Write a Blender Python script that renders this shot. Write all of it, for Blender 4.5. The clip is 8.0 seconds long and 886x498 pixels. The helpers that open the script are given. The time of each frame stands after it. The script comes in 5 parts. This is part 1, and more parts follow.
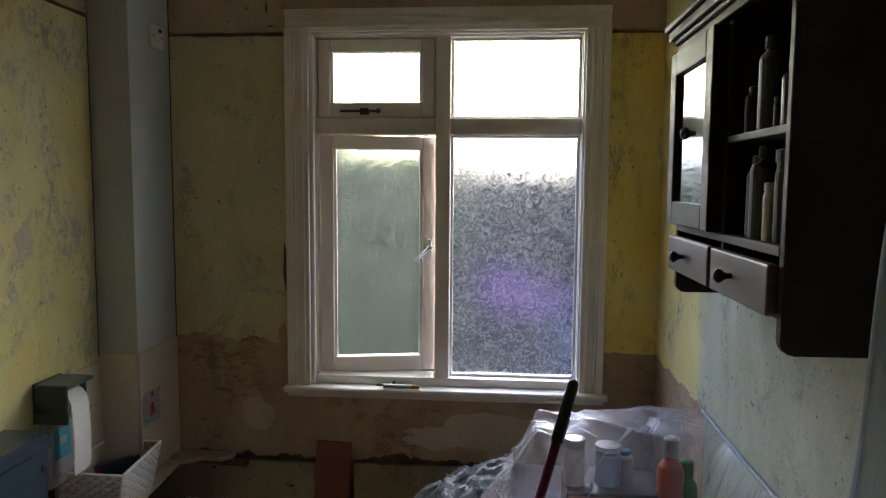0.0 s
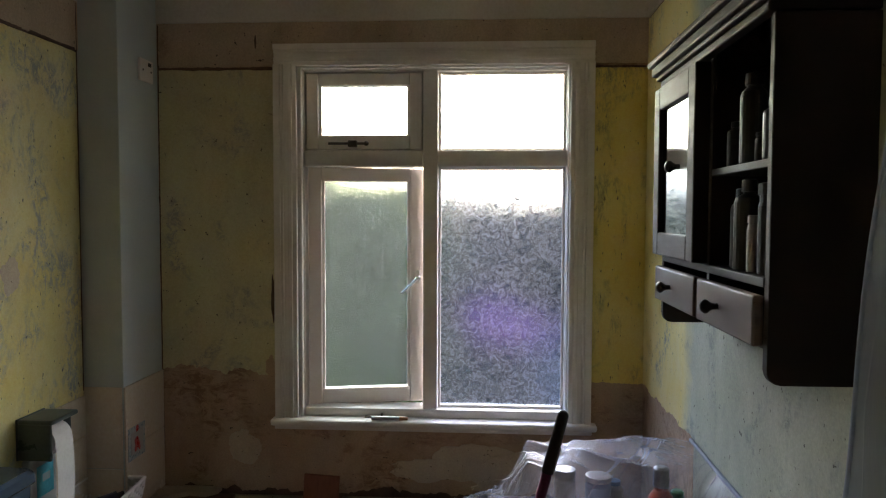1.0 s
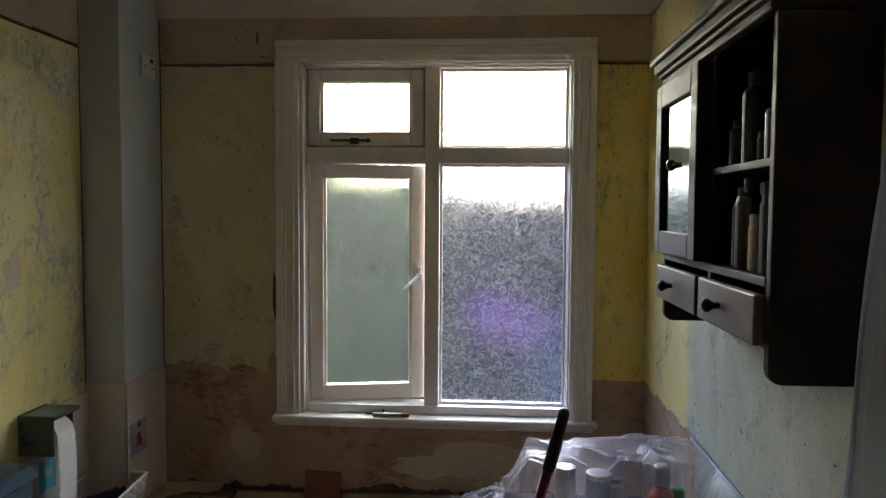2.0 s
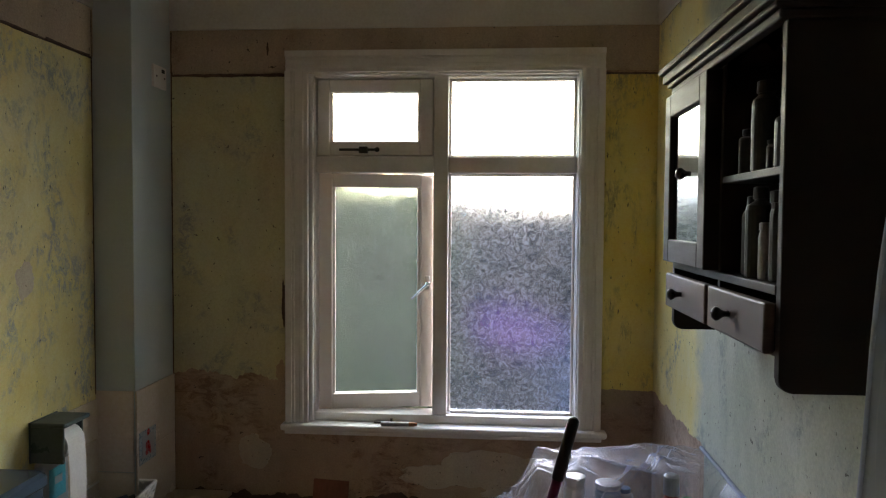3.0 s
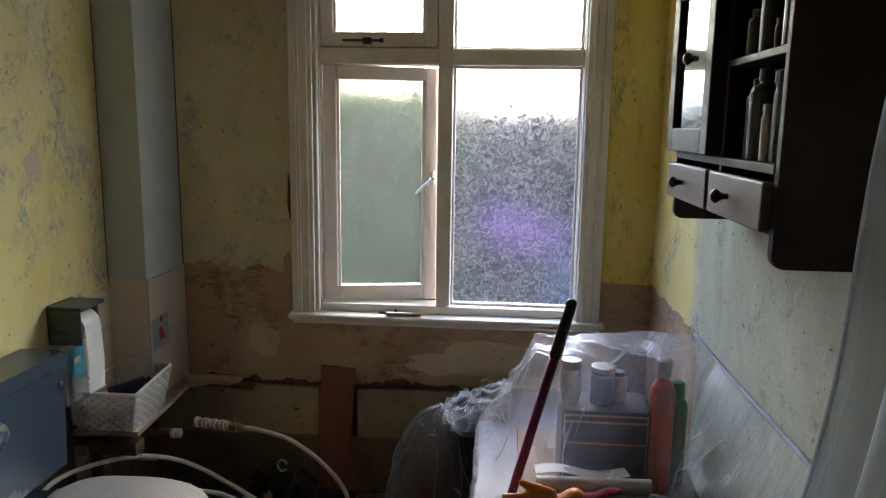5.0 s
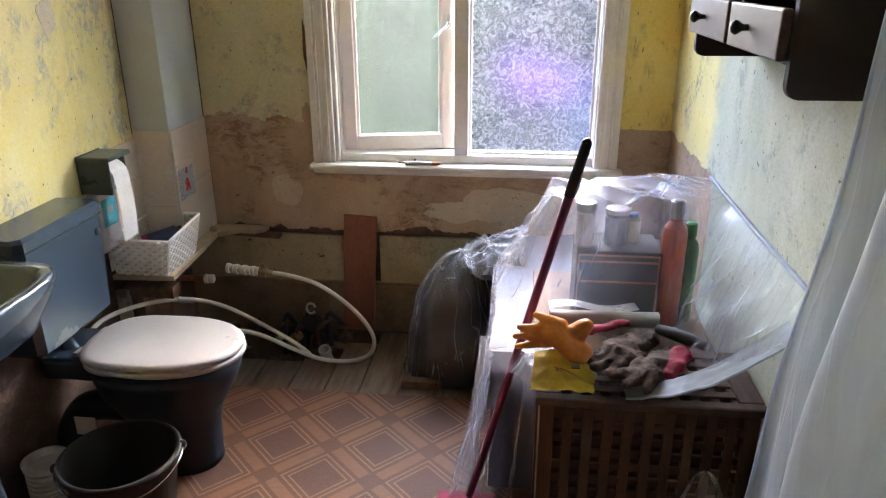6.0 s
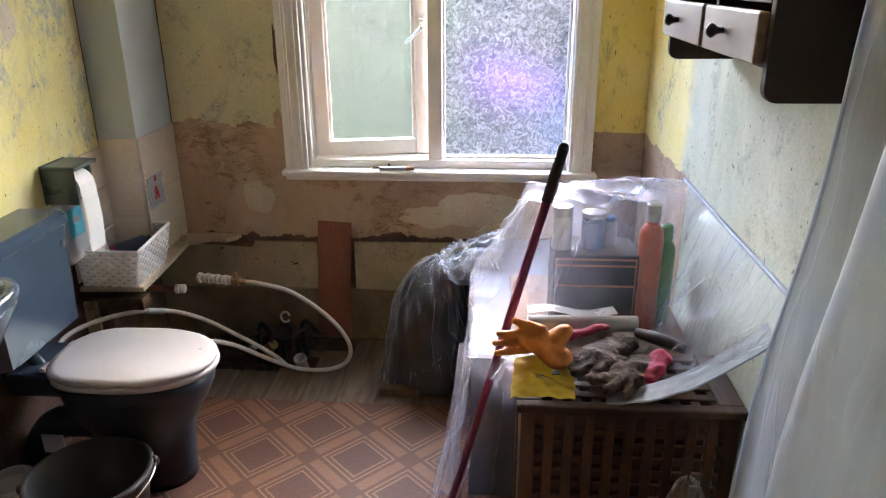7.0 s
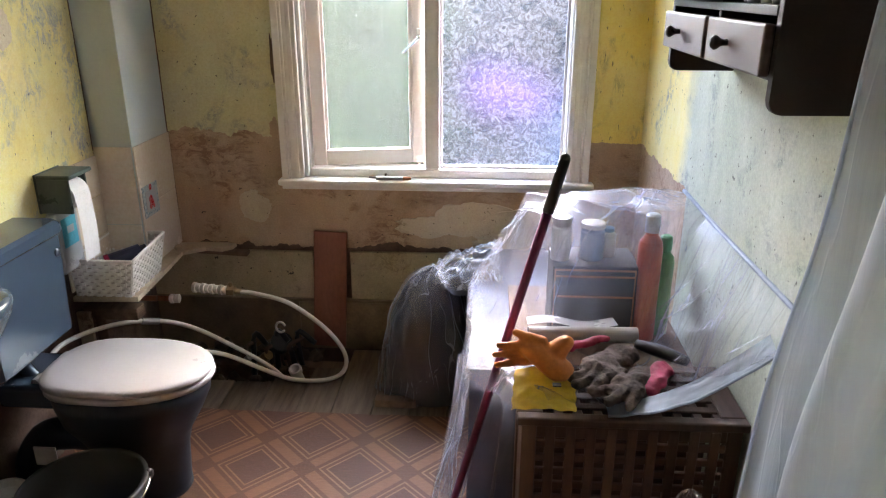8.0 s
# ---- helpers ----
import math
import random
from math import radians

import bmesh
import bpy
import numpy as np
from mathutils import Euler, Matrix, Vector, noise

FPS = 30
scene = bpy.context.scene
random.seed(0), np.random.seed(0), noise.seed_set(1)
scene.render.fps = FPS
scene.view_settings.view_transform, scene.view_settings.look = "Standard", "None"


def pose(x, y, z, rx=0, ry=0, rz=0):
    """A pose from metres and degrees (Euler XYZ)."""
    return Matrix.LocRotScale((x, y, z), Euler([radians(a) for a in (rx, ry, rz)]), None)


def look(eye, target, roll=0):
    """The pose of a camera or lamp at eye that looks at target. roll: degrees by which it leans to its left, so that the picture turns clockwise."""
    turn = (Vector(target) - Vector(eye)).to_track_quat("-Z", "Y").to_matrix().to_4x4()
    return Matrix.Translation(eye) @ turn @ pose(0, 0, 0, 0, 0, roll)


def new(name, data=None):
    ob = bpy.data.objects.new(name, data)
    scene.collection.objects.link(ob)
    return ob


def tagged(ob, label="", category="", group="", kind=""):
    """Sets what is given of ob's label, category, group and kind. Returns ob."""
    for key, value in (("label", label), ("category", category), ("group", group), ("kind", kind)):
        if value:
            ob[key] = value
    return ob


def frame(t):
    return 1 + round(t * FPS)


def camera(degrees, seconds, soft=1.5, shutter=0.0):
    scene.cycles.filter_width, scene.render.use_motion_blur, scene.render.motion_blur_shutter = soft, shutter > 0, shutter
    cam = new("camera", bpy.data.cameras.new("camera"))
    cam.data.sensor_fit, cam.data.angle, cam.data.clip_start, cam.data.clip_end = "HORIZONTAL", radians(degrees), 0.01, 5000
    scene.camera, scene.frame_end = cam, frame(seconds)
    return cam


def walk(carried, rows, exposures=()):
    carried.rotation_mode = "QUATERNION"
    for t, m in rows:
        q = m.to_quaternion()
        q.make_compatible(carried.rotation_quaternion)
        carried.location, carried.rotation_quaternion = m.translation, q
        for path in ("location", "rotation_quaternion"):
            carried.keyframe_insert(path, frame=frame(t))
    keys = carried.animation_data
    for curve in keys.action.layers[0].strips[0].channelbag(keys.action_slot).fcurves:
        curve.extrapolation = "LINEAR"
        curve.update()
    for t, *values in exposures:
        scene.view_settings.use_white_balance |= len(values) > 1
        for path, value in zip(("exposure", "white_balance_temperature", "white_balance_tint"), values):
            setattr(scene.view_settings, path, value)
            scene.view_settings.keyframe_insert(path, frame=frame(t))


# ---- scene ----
cam = camera(63.5, 8.0, soft=1.2)
PATH = [
    (0, (0.229, -2.795, 1.61), (0.064, -0.81, 1.43), 0.4),
    (0.5, (0.231, -2.801, 1.612), (0.086, -0.81, 1.496), -0.5),
    (1, (0.22, -2.81, 1.617), (0.095, -0.816, 1.519), 0.2),
    (2.5, (0.221, -2.81, 1.621), (0.086, -0.818, 1.508), 0.5),
    (3, (0.216, -2.817, 1.618), (0.066, -0.824, 1.536), 0.4),
    (3.5, (0.22, -2.816, 1.614), (0.099, -0.824, 1.483), 0.5),
    (4, (0.222, -2.811, 1.608), (0.071, -0.827, 1.411), 0.1),
    (4.2, (0.216, -2.811, 1.599), (0.066, -0.828, 1.388), -0.1),
    (5.3, (0.22, -2.881, 1.562), (0.066, -0.943, 1.091), 1.7),
    (5.5, (0.218, -2.9, 1.555), (0.069, -0.993, 0.971), 2.1),
    (6, (0.234, -2.894, 1.543), (0.031, -1.039, 0.823), -0.2),
    (6.5, (0.227, -2.881, 1.543), (0.083, -1.012, 0.844), 0.3),
    (7, (0.223, -2.869, 1.543), (0.093, -1.005, 0.831), -0.3),
    (7.5, (0.212, -2.868, 1.542), (0.087, -0.996, 0.849), -0.2),
    (8, (0.201, -2.859, 1.543), (0.094, -0.985, 0.855), 0.1),
]
EXPOSURES = [(0.0, 3.3, 6500, 20), (4.0, 3.36, 6500, 20), (5.3, 4.05, 6500, 20), (6.2, 5.08, 6500, 24), (8.0, 5.08, 6500, 24)]
walk(cam, [(t, look(eye, target, roll)) for t, eye, target, roll in PATH], EXPOSURES)

# ---- daylight: overcast sky with a soft brightness from the garden's left ----
world = bpy.data.worlds.new("sky")
scene.world = world
world.use_nodes = True
wn = world.node_tree
sky = wn.nodes.new("ShaderNodeTexSky")
sky.sky_type = "NISHITA"
sky.sun_disc = False
sky.sun_elevation = radians(24)
sky.sun_rotation = radians(12)
sky.dust_density = 2.0
sky.air_density = 1.2
wn.links.new(sky.outputs[0], wn.nodes["Background"].inputs[0])
wn.nodes["Background"].inputs[1].default_value = 0.15
sun = new("sun", bpy.data.lights.new("sun", "SUN"))
sun.data.energy = 0.5
sun.data.angle = radians(90)
sun.data.color = (1.0, 0.98, 0.95)
sun.matrix_world = look((1.1, 5.2, 2.4), (0.0, 0.0, 0.0))


# ---- materials ----
def nodes_of(name):
    m = bpy.data.materials.new(name)
    m.use_nodes = True
    nt = m.node_tree
    return m, nt, nt.nodes["Principled BSDF"]


def node(nt, kind, **values):
    n = nt.nodes.new(kind)
    for k, v in values.items():
        n.inputs[k].default_value = v
    return n


def coords(nt, stretch=(1, 1, 1)):
    tc = nt.nodes.new("ShaderNodeTexCoord")
    mp = nt.nodes.new("ShaderNodeMapping")
    mp.inputs["Scale"].default_value = stretch
    nt.links.new(tc.outputs["Object"], mp.inputs["Vector"])
    return mp.outputs["Vector"]


def noise_tex(nt, vec, scale, detail=5.0, rough=0.6, distort=0.0):
    n = node(nt, "ShaderNodeTexNoise", Scale=scale, Detail=detail, Roughness=rough, Distortion=distort)
    nt.links.new(vec, n.inputs["Vector"])
    return n.outputs["Fac"]


def ramp(nt, fac, stops):
    r = nt.nodes.new("ShaderNodeValToRGB")
    el = r.color_ramp.elements
    while len(el) < len(stops):
        el.new(0.5)
    for e, (p, c) in zip(el, stops):
        e.position = p
        e.color = (*c, 1) if len(c) == 3 else c
    nt.links.new(fac, r.inputs["Fac"])
    return r.outputs["Color"]


def mix(nt, fac, a, b, blend="MIX"):
    m = nt.nodes.new("ShaderNodeMix")
    m.data_type = "RGBA"
    m.blend_type = blend
    for sock, v in ((m.inputs[0], fac), (m.inputs[6], a), (m.inputs[7], b)):
        if isinstance(v, (int, float)):
            sock.default_value = v
        elif isinstance(v, tuple):
            sock.default_value = (*v, 1)
        else:
            nt.links.new(v, sock)
    return m.outputs[2]


def bump(nt, bsdf, height, strength, dist=0.004):
    b = node(nt, "ShaderNodeBump", Strength=strength, Distance=dist)
    nt.links.new(height, b.inputs["Height"])
    nt.links.new(b.outputs[0], bsdf.inputs["Normal"])


def plain(name, c1, c2=None, rough=0.5, scale=6.0, stretch=(1, 1, 1), metal=0.0, relief=0.15, vary=0.0, fine=90.0, coat=0.0, grain=0.3):
    """Two tones mixed by a broad and a fine noise, with fine relief."""
    m, nt, b = nodes_of(name)
    c2 = c2 or tuple(v * 0.75 for v in c1)
    vec = coords(nt, stretch)
    broad = noise_tex(nt, vec, scale, 6, 0.62)
    small = noise_tex(nt, vec, fine, 3, 0.6)
    col = mix(nt, ramp(nt, broad, [(0.35, (0, 0, 0)), (0.68, (1, 1, 1))]), c1, c2)
    col = mix(nt, grain, col, ramp(nt, small, [(0.3, (0.35, 0.35, 0.35)), (0.7, (0.75, 0.75, 0.75))]), "OVERLAY")
    if vary:
        oi = nt.nodes.new("ShaderNodeObjectInfo")
        col = mix(nt, vary, col, ramp(nt, oi.outputs["Random"], [(0, (0.3, 0.3, 0.3)), (1, (0.75, 0.72, 0.7))]), "OVERLAY")
    nt.links.new(col, b.inputs["Base Color"])
    b.inputs["Metallic"].default_value = metal
    b.inputs["Coat Weight"].default_value = coat
    rr = ramp(nt, broad, [(0.3, (max(rough - 0.08, 0.02),) * 3), (0.7, (min(rough + 0.1, 1),) * 3)])
    nt.links.new(rr, b.inputs["Roughness"])
    bump(nt, b, small, relief)
    return m


def old_paint(name, main, faded, under, grime, spots=0.5, streak=(1, 1, 1), relief=0.35, second=None, edge=-0.62):
    """Old distemper and paint: faded patches, scraped spots that show the coat below, grime and a brushed relief.
    second: another coat, brushed on beyond the place edge along y."""
    m, nt, b = nodes_of(name)
    vec = coords(nt)
    lines = coords(nt, streak)
    broad = noise_tex(nt, vec, 2.2, 5, 0.6)
    mid = noise_tex(nt, vec, 5.0, 8, 0.72, 0.4)
    cells = noise_tex(nt, lines, 26.0, 10, 0.82, 0.9)
    fine = noise_tex(nt, vec, 140.0, 4, 0.7)
    if second:
        sep = nt.nodes.new("ShaderNodeSeparateXYZ")
        nt.links.new(vec, sep.inputs[0])
        shift = nt.nodes.new("ShaderNodeMath")
        shift.operation = "MULTIPLY_ADD"
        nt.links.new(mid, shift.inputs[0])
        shift.inputs[1].default_value = 0.22
        nt.links.new(sep.outputs[1], shift.inputs[2])
        part_of = node(nt, "ShaderNodeMapRange")
        part_of.inputs["From Min"].default_value = edge + 0.05
        part_of.inputs["From Max"].default_value = edge + 0.17
        nt.links.new(shift.outputs[0], part_of.inputs["Value"])
        main = mix(nt, part_of.outputs[0], second[0], main)
        faded = mix(nt, part_of.outputs[0], second[1], faded)
    col = mix(nt, ramp(nt, broad, [(0.35, (0, 0, 0)), (0.7, (1, 1, 1))]), main, faded)
    col = mix(nt, ramp(nt, mid, [(0.50, (0, 0, 0)), (0.72, (0.8, 0.8, 0.8))]), col, faded)
    cluster = noise_tex(nt, coords(nt, (1.0, 1.0, 0.75)), 4.2, 4, 0.62, 0.8)
    patch = ramp(nt, cluster, [(0.60 - 0.12 * spots, (0, 0, 0)), (0.70 - 0.10 * spots, (1, 1, 1))])
    where = mix(nt, 1.0, ramp(nt, cells, [(0.46, (0, 0, 0)), (0.56, (0.9, 0.9, 0.9))]), patch, "MULTIPLY")
    col = mix(nt, where, col, under)
    rare = noise_tex(nt, lines, 48.0, 4, 0.65)
    col = mix(nt, ramp(nt, rare, [(0.655, (0, 0, 0)), (0.69, (1, 1, 1))]), col, grime)
    col = mix(nt, 0.5, col, ramp(nt, fine, [(0.3, (0.36, 0.36, 0.36)), (0.7, (0.66, 0.66, 0.66))]), "OVERLAY")
    soil = noise_tex(nt, coords(nt, (1, 1, 0.5)), 3.3, 6, 0.65, 0.5)
    col = mix(nt, 0.55, col, ramp(nt, soil, [(0.34, (0.34, 0.34, 0.335)), (0.62, (0.60, 0.60, 0.60))]), "OVERLAY")
    nt.links.new(col, b.inputs["Base Color"])
    b.inputs["Roughness"].default_value = 0.72
    hh = mix(nt, 0.5, mix(nt, 0.5, cells, mid), fine)
    bump(nt, b, hh, relief, 0.006)
    return m


YELLOW = old_paint("yellow_paint", (0.74, 0.62, 0.22), (0.72, 0.66, 0.40), (0.33, 0.35, 0.33), (0.12, 0.115, 0.10), 1.05, (1, 1.3, 0.8))
YELLOW_PLAIN = old_paint("faded_yellow_paint", (0.66, 0.60, 0.31), (0.60, 0.57, 0.40), (0.36, 0.35, 0.29), (0.14, 0.11, 0.08), 0.6)
# Strip right of the window: bounced light is included in this yellow.
YELLOW_BOUNCE = old_paint("bounce_brightened_yellow_paint", (0.82, 0.66, 0.15), (0.80, 0.68, 0.30), (0.36, 0.32, 0.16), (0.14, 0.11, 0.06), 0.8, (2, 2, 0.5))
# Green wall paint; its yellow end by the window has glare painted in.
GREEN = old_paint("glare_yellow_to_green_paint", (0.82, 0.70, 0.24), (0.82, 0.74, 0.40), (0.27, 0.31, 0.28), (0.11, 0.12, 0.10), 0.38, (1.0, 1.0, 1.0), 0.3, ((0.45, 0.50, 0.39), (0.50, 0.54, 0.45)))
PLASTER = old_paint("bare_brown_plaster", (0.46, 0.31, 0.20), (0.55, 0.41, 0.29), (0.27, 0.15, 0.09), (0.07, 0.04, 0.03), 0.95, (0.5, 1, 1), 0.9)
TOPCOAT = old_paint("old_cream_distemper", (0.52, 0.40, 0.28), (0.46, 0.36, 0.26), (0.36, 0.25, 0.17), (0.10, 0.07, 0.05), 0.15)
FLAKE = old_paint("pale_plaster_skim", (0.64, 0.54, 0.41), (0.55, 0.45, 0.34), (0.30, 0.20, 0.13), (0.14, 0.09, 0.06), 0.3)
LOWBOARD = old_paint("stained_low_plaster", (0.48, 0.40, 0.26), (0.40, 0.33, 0.21), (0.16, 0.11, 0.07), (0.05, 0.04, 0.03), 0.5)
# Colour of the unseen closing wall, kept dark to reduce bounced light.
SOUTH_PAINT = plain("bounce_cutting_brown", (0.20, 0.16, 0.12), (0.16, 0.13, 0.10), 0.8, 3)
BARE = plain("rough_masonry", (0.16, 0.10, 0.07), (0.08, 0.05, 0.04), 0.9, 9, relief=0.6)
CEILING_PAINT = plain("ceiling_paint", (0.72, 0.69, 0.62), (0.64, 0.60, 0.54), 0.8, 3)
BLUEGREY = plain("grey_blue_emulsion", (0.56, 0.62, 0.62), (0.52, 0.58, 0.58), 0.6, 4, relief=0.06, grain=0.1)
TILE = plain("cream_glazed_tile", (0.76, 0.66, 0.54), (0.71, 0.61, 0.50), 0.22, 5, relief=0.03, vary=0.12)
GLOSS_WHITE = plain("aged_gloss_paint", (0.84, 0.81, 0.77), (0.75, 0.71, 0.66), 0.34, 7, relief=0.08)
# Frame paint made paler and pinker: daylight on the open casement, as colour.
SASH_LIT = plain("light_brightened_casement_paint", (0.93, 0.86, 0.82), (0.89, 0.81, 0.76), 0.4, 8, relief=0.08)
IRON = plain("dark_bronze", (0.06, 0.05, 0.045), (0.10, 0.08, 0.06), 0.4, 30, metal=0.8)
CHROME = plain("chrome", (0.75, 0.75, 0.75), (0.6, 0.6, 0.6), 0.15, 30, metal=1.0, relief=0.02)
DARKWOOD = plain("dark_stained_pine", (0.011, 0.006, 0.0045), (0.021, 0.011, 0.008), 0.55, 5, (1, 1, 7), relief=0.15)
# Drawer pine paler than the cabinet: window glare mixed into its colour.
DRAWERWOOD_GLARE = plain("glare_paled_drawer_pine", (0.075, 0.048, 0.038), (0.14, 0.10, 0.085), 0.42, 6, (1, 2, 9), relief=0.2)
BLACKKNOB = plain("black_turned_wood", (0.015, 0.011, 0.01), None, 0.3, 20)
MIRROR = plain("mirror_glass", (0.40, 0.43, 0.44), (0.34, 0.38, 0.39), 0.06, 3, metal=1.0, relief=0.0)
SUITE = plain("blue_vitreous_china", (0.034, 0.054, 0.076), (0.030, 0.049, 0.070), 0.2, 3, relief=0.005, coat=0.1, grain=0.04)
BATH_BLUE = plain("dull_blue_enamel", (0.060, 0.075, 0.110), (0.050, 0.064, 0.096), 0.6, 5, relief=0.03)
# SUITE at half strength: shade on pan and outlet put into the colour.
SUITE_DARK = plain("shade_darkened_blue_china", (0.016, 0.026, 0.040), (0.013, 0.022, 0.033), 0.4, 4, relief=0.02)
SEAT_WHITE = plain("white_moulded_seat", (0.40, 0.39, 0.39), (0.38, 0.37, 0.37), 0.3, 3, relief=0.01, grain=0.04)
BUCKET = plain("black_bucket_plastic", (0.005, 0.005, 0.006), (0.009, 0.009, 0.009), 0.6, 12, relief=0.1)
CHIPBOARD = plain("cream_chipboard", (0.58, 0.47, 0.33), (0.48, 0.37, 0.25), 0.55, 9, relief=0.15)
RAWWOOD = plain("old_raw_timber", (0.20, 0.12, 0.07), (0.11, 0.065, 0.04), 0.8, 5, (6, 1, 6), relief=0.4)
BOARD = plain("grey_floorboard", (0.185, 0.130, 0.086), (0.095, 0.065, 0.042), 0.8, 5, (8, 0.8, 8), relief=0.4, vary=0.3)
SKIRT = plain("grimy_skirting_paint", (0.28, 0.20, 0.12), (0.17, 0.115, 0.07), 0.7, 8, relief=0.3)
REDBOARD = plain("terracotta_board", (0.30, 0.115, 0.07), (0.24, 0.09, 0.055), 0.7, 7, (1, 1, 0.4), relief=0.15)
WHITEPIPE = plain("white_plastic_pipe", (0.72, 0.69, 0.63), (0.62, 0.58, 0.5), 0.35, 14, relief=0.03)
BRASS = plain("tarnished_brass", (0.42, 0.30, 0.17), (0.28, 0.19, 0.10), 0.4, 40, metal=0.7)
COPPER = plain("copper_pipe", (0.42, 0.17, 0.09), (0.28, 0.12, 0.07), 0.4, 30, metal=0.8)
RUBBLE = plain("rubble", (0.17, 0.125, 0.085), (0.03, 0.025, 0.02), 0.95, 14, relief=0.7)
HOLDER = plain("grey_green_plastic", (0.045, 0.062, 0.060), (0.055, 0.075, 0.07), 0.3, 6, relief=0.02)
PAPER = plain("tissue_paper", (0.80, 0.78, 0.76), (0.75, 0.73, 0.71), 0.9, 20, relief=0.25)
WICKER = plain("white_painted_weave", (0.82, 0.80, 0.76), (0.77, 0.74, 0.69), 0.6, 30, relief=0.3)
WICKER_IN = plain("shaded_weave", (0.62, 0.59, 0.54), (0.55, 0.52, 0.47), 0.8, 40)
NAVY = plain("navy_plastic", (0.018, 0.022, 0.05), None, 0.35, 8)
PINK = plain("pink_fabric", (0.34, 0.010, 0.055), (0.20, 0.008, 0.03), 0.7, 30, relief=0.3)
ORANGE = plain("orange_rubber", (0.62, 0.21, 0.025), (0.48, 0.14, 0.02), 0.5, 14, relief=0.12)
YELLOWPACK = plain("yellow_film", (0.66, 0.46, 0.03), (0.56, 0.36, 0.02), 0.38, 10, relief=0.12)
GLOVE_GREY = plain("grubby_grey_fabric", (0.125, 0.092, 0.074), (0.022, 0.014, 0.011), 0.95, 22, relief=0.9, grain=0.5)
BLACKPL = plain("black_plastic", (0.015, 0.015, 0.016), None, 0.4, 10)
HAMPERWOOD = plain("oiled_acacia", (0.070, 0.032, 0.016), (0.042, 0.019, 0.010), 0.5, 6, (7, 1, 1), relief=0.2, vary=0.25)
MAGENTA = plain("magenta_pole", (0.22, 0.018, 0.095), (0.17, 0.015, 0.075), 0.35, 9, relief=0.03)
CYAN = plain("cyan_print", (0.05, 0.33, 0.45), (0.07, 0.40, 0.50), 0.4, 9)
DECOR_BLUE = plain("blue_grey_print", (0.22, 0.30, 0.36), (0.5, 0.52, 0.5), 0.3, 120)
DECOR_RED = plain("red_print", (0.55, 0.05, 0.05), None, 0.3, 30)
ALU = plain("grey_tin", (0.45, 0.45, 0.46), (0.36, 0.36, 0.38), 0.35, 20, metal=0.6)
BLUETIN = plain("blue_tin", (0.05, 0.12, 0.24), None, 0.35, 9)
REDBOTTLE = plain("orange_red_bottle", (0.52, 0.09, 0.035), None, 0.35, 9)
GREENBOTTLE = plain("green_bottle", (0.05, 0.24, 0.07), None, 0.35, 9)
CARTON = plain("dark_printed_carton", (0.014, 0.013, 0.015), (0.024, 0.020, 0.020), 0.6, 9)
ORANGE_LINE = plain("orange_print", (0.42, 0.16, 0.06), None, 0.5, 20)
BAG = plain("black_bag", (0.022, 0.023, 0.025), (0.035, 0.036, 0.038), 0.35, 9, relief=0.4)
LEAF = plain("leaves", (0.050, 0.100, 0.028), (0.100, 0.140, 0.045), 0.55, 6, vary=0.0)
LEAF_DARK = plain("dark_leaves", (0.014, 0.026, 0.022), (0.026, 0.042, 0.036), 0.55, 6)
FLOWER = plain("purple_petals", (0.24, 0.06, 0.24), (0.28, 0.11, 0.32), 0.6, 20)
BARK = plain("bark", (0.06, 0.045, 0.03), None, 0.9, 20)
GRAVEL = plain("gravel", (0.34, 0.29, 0.25), (0.20, 0.17, 0.15), 0.9, 30, relief=0.8)
SHED = plain("blue_shed_paint", (0.22, 0.28, 0.42), (0.18, 0.23, 0.36), 0.6, 6)


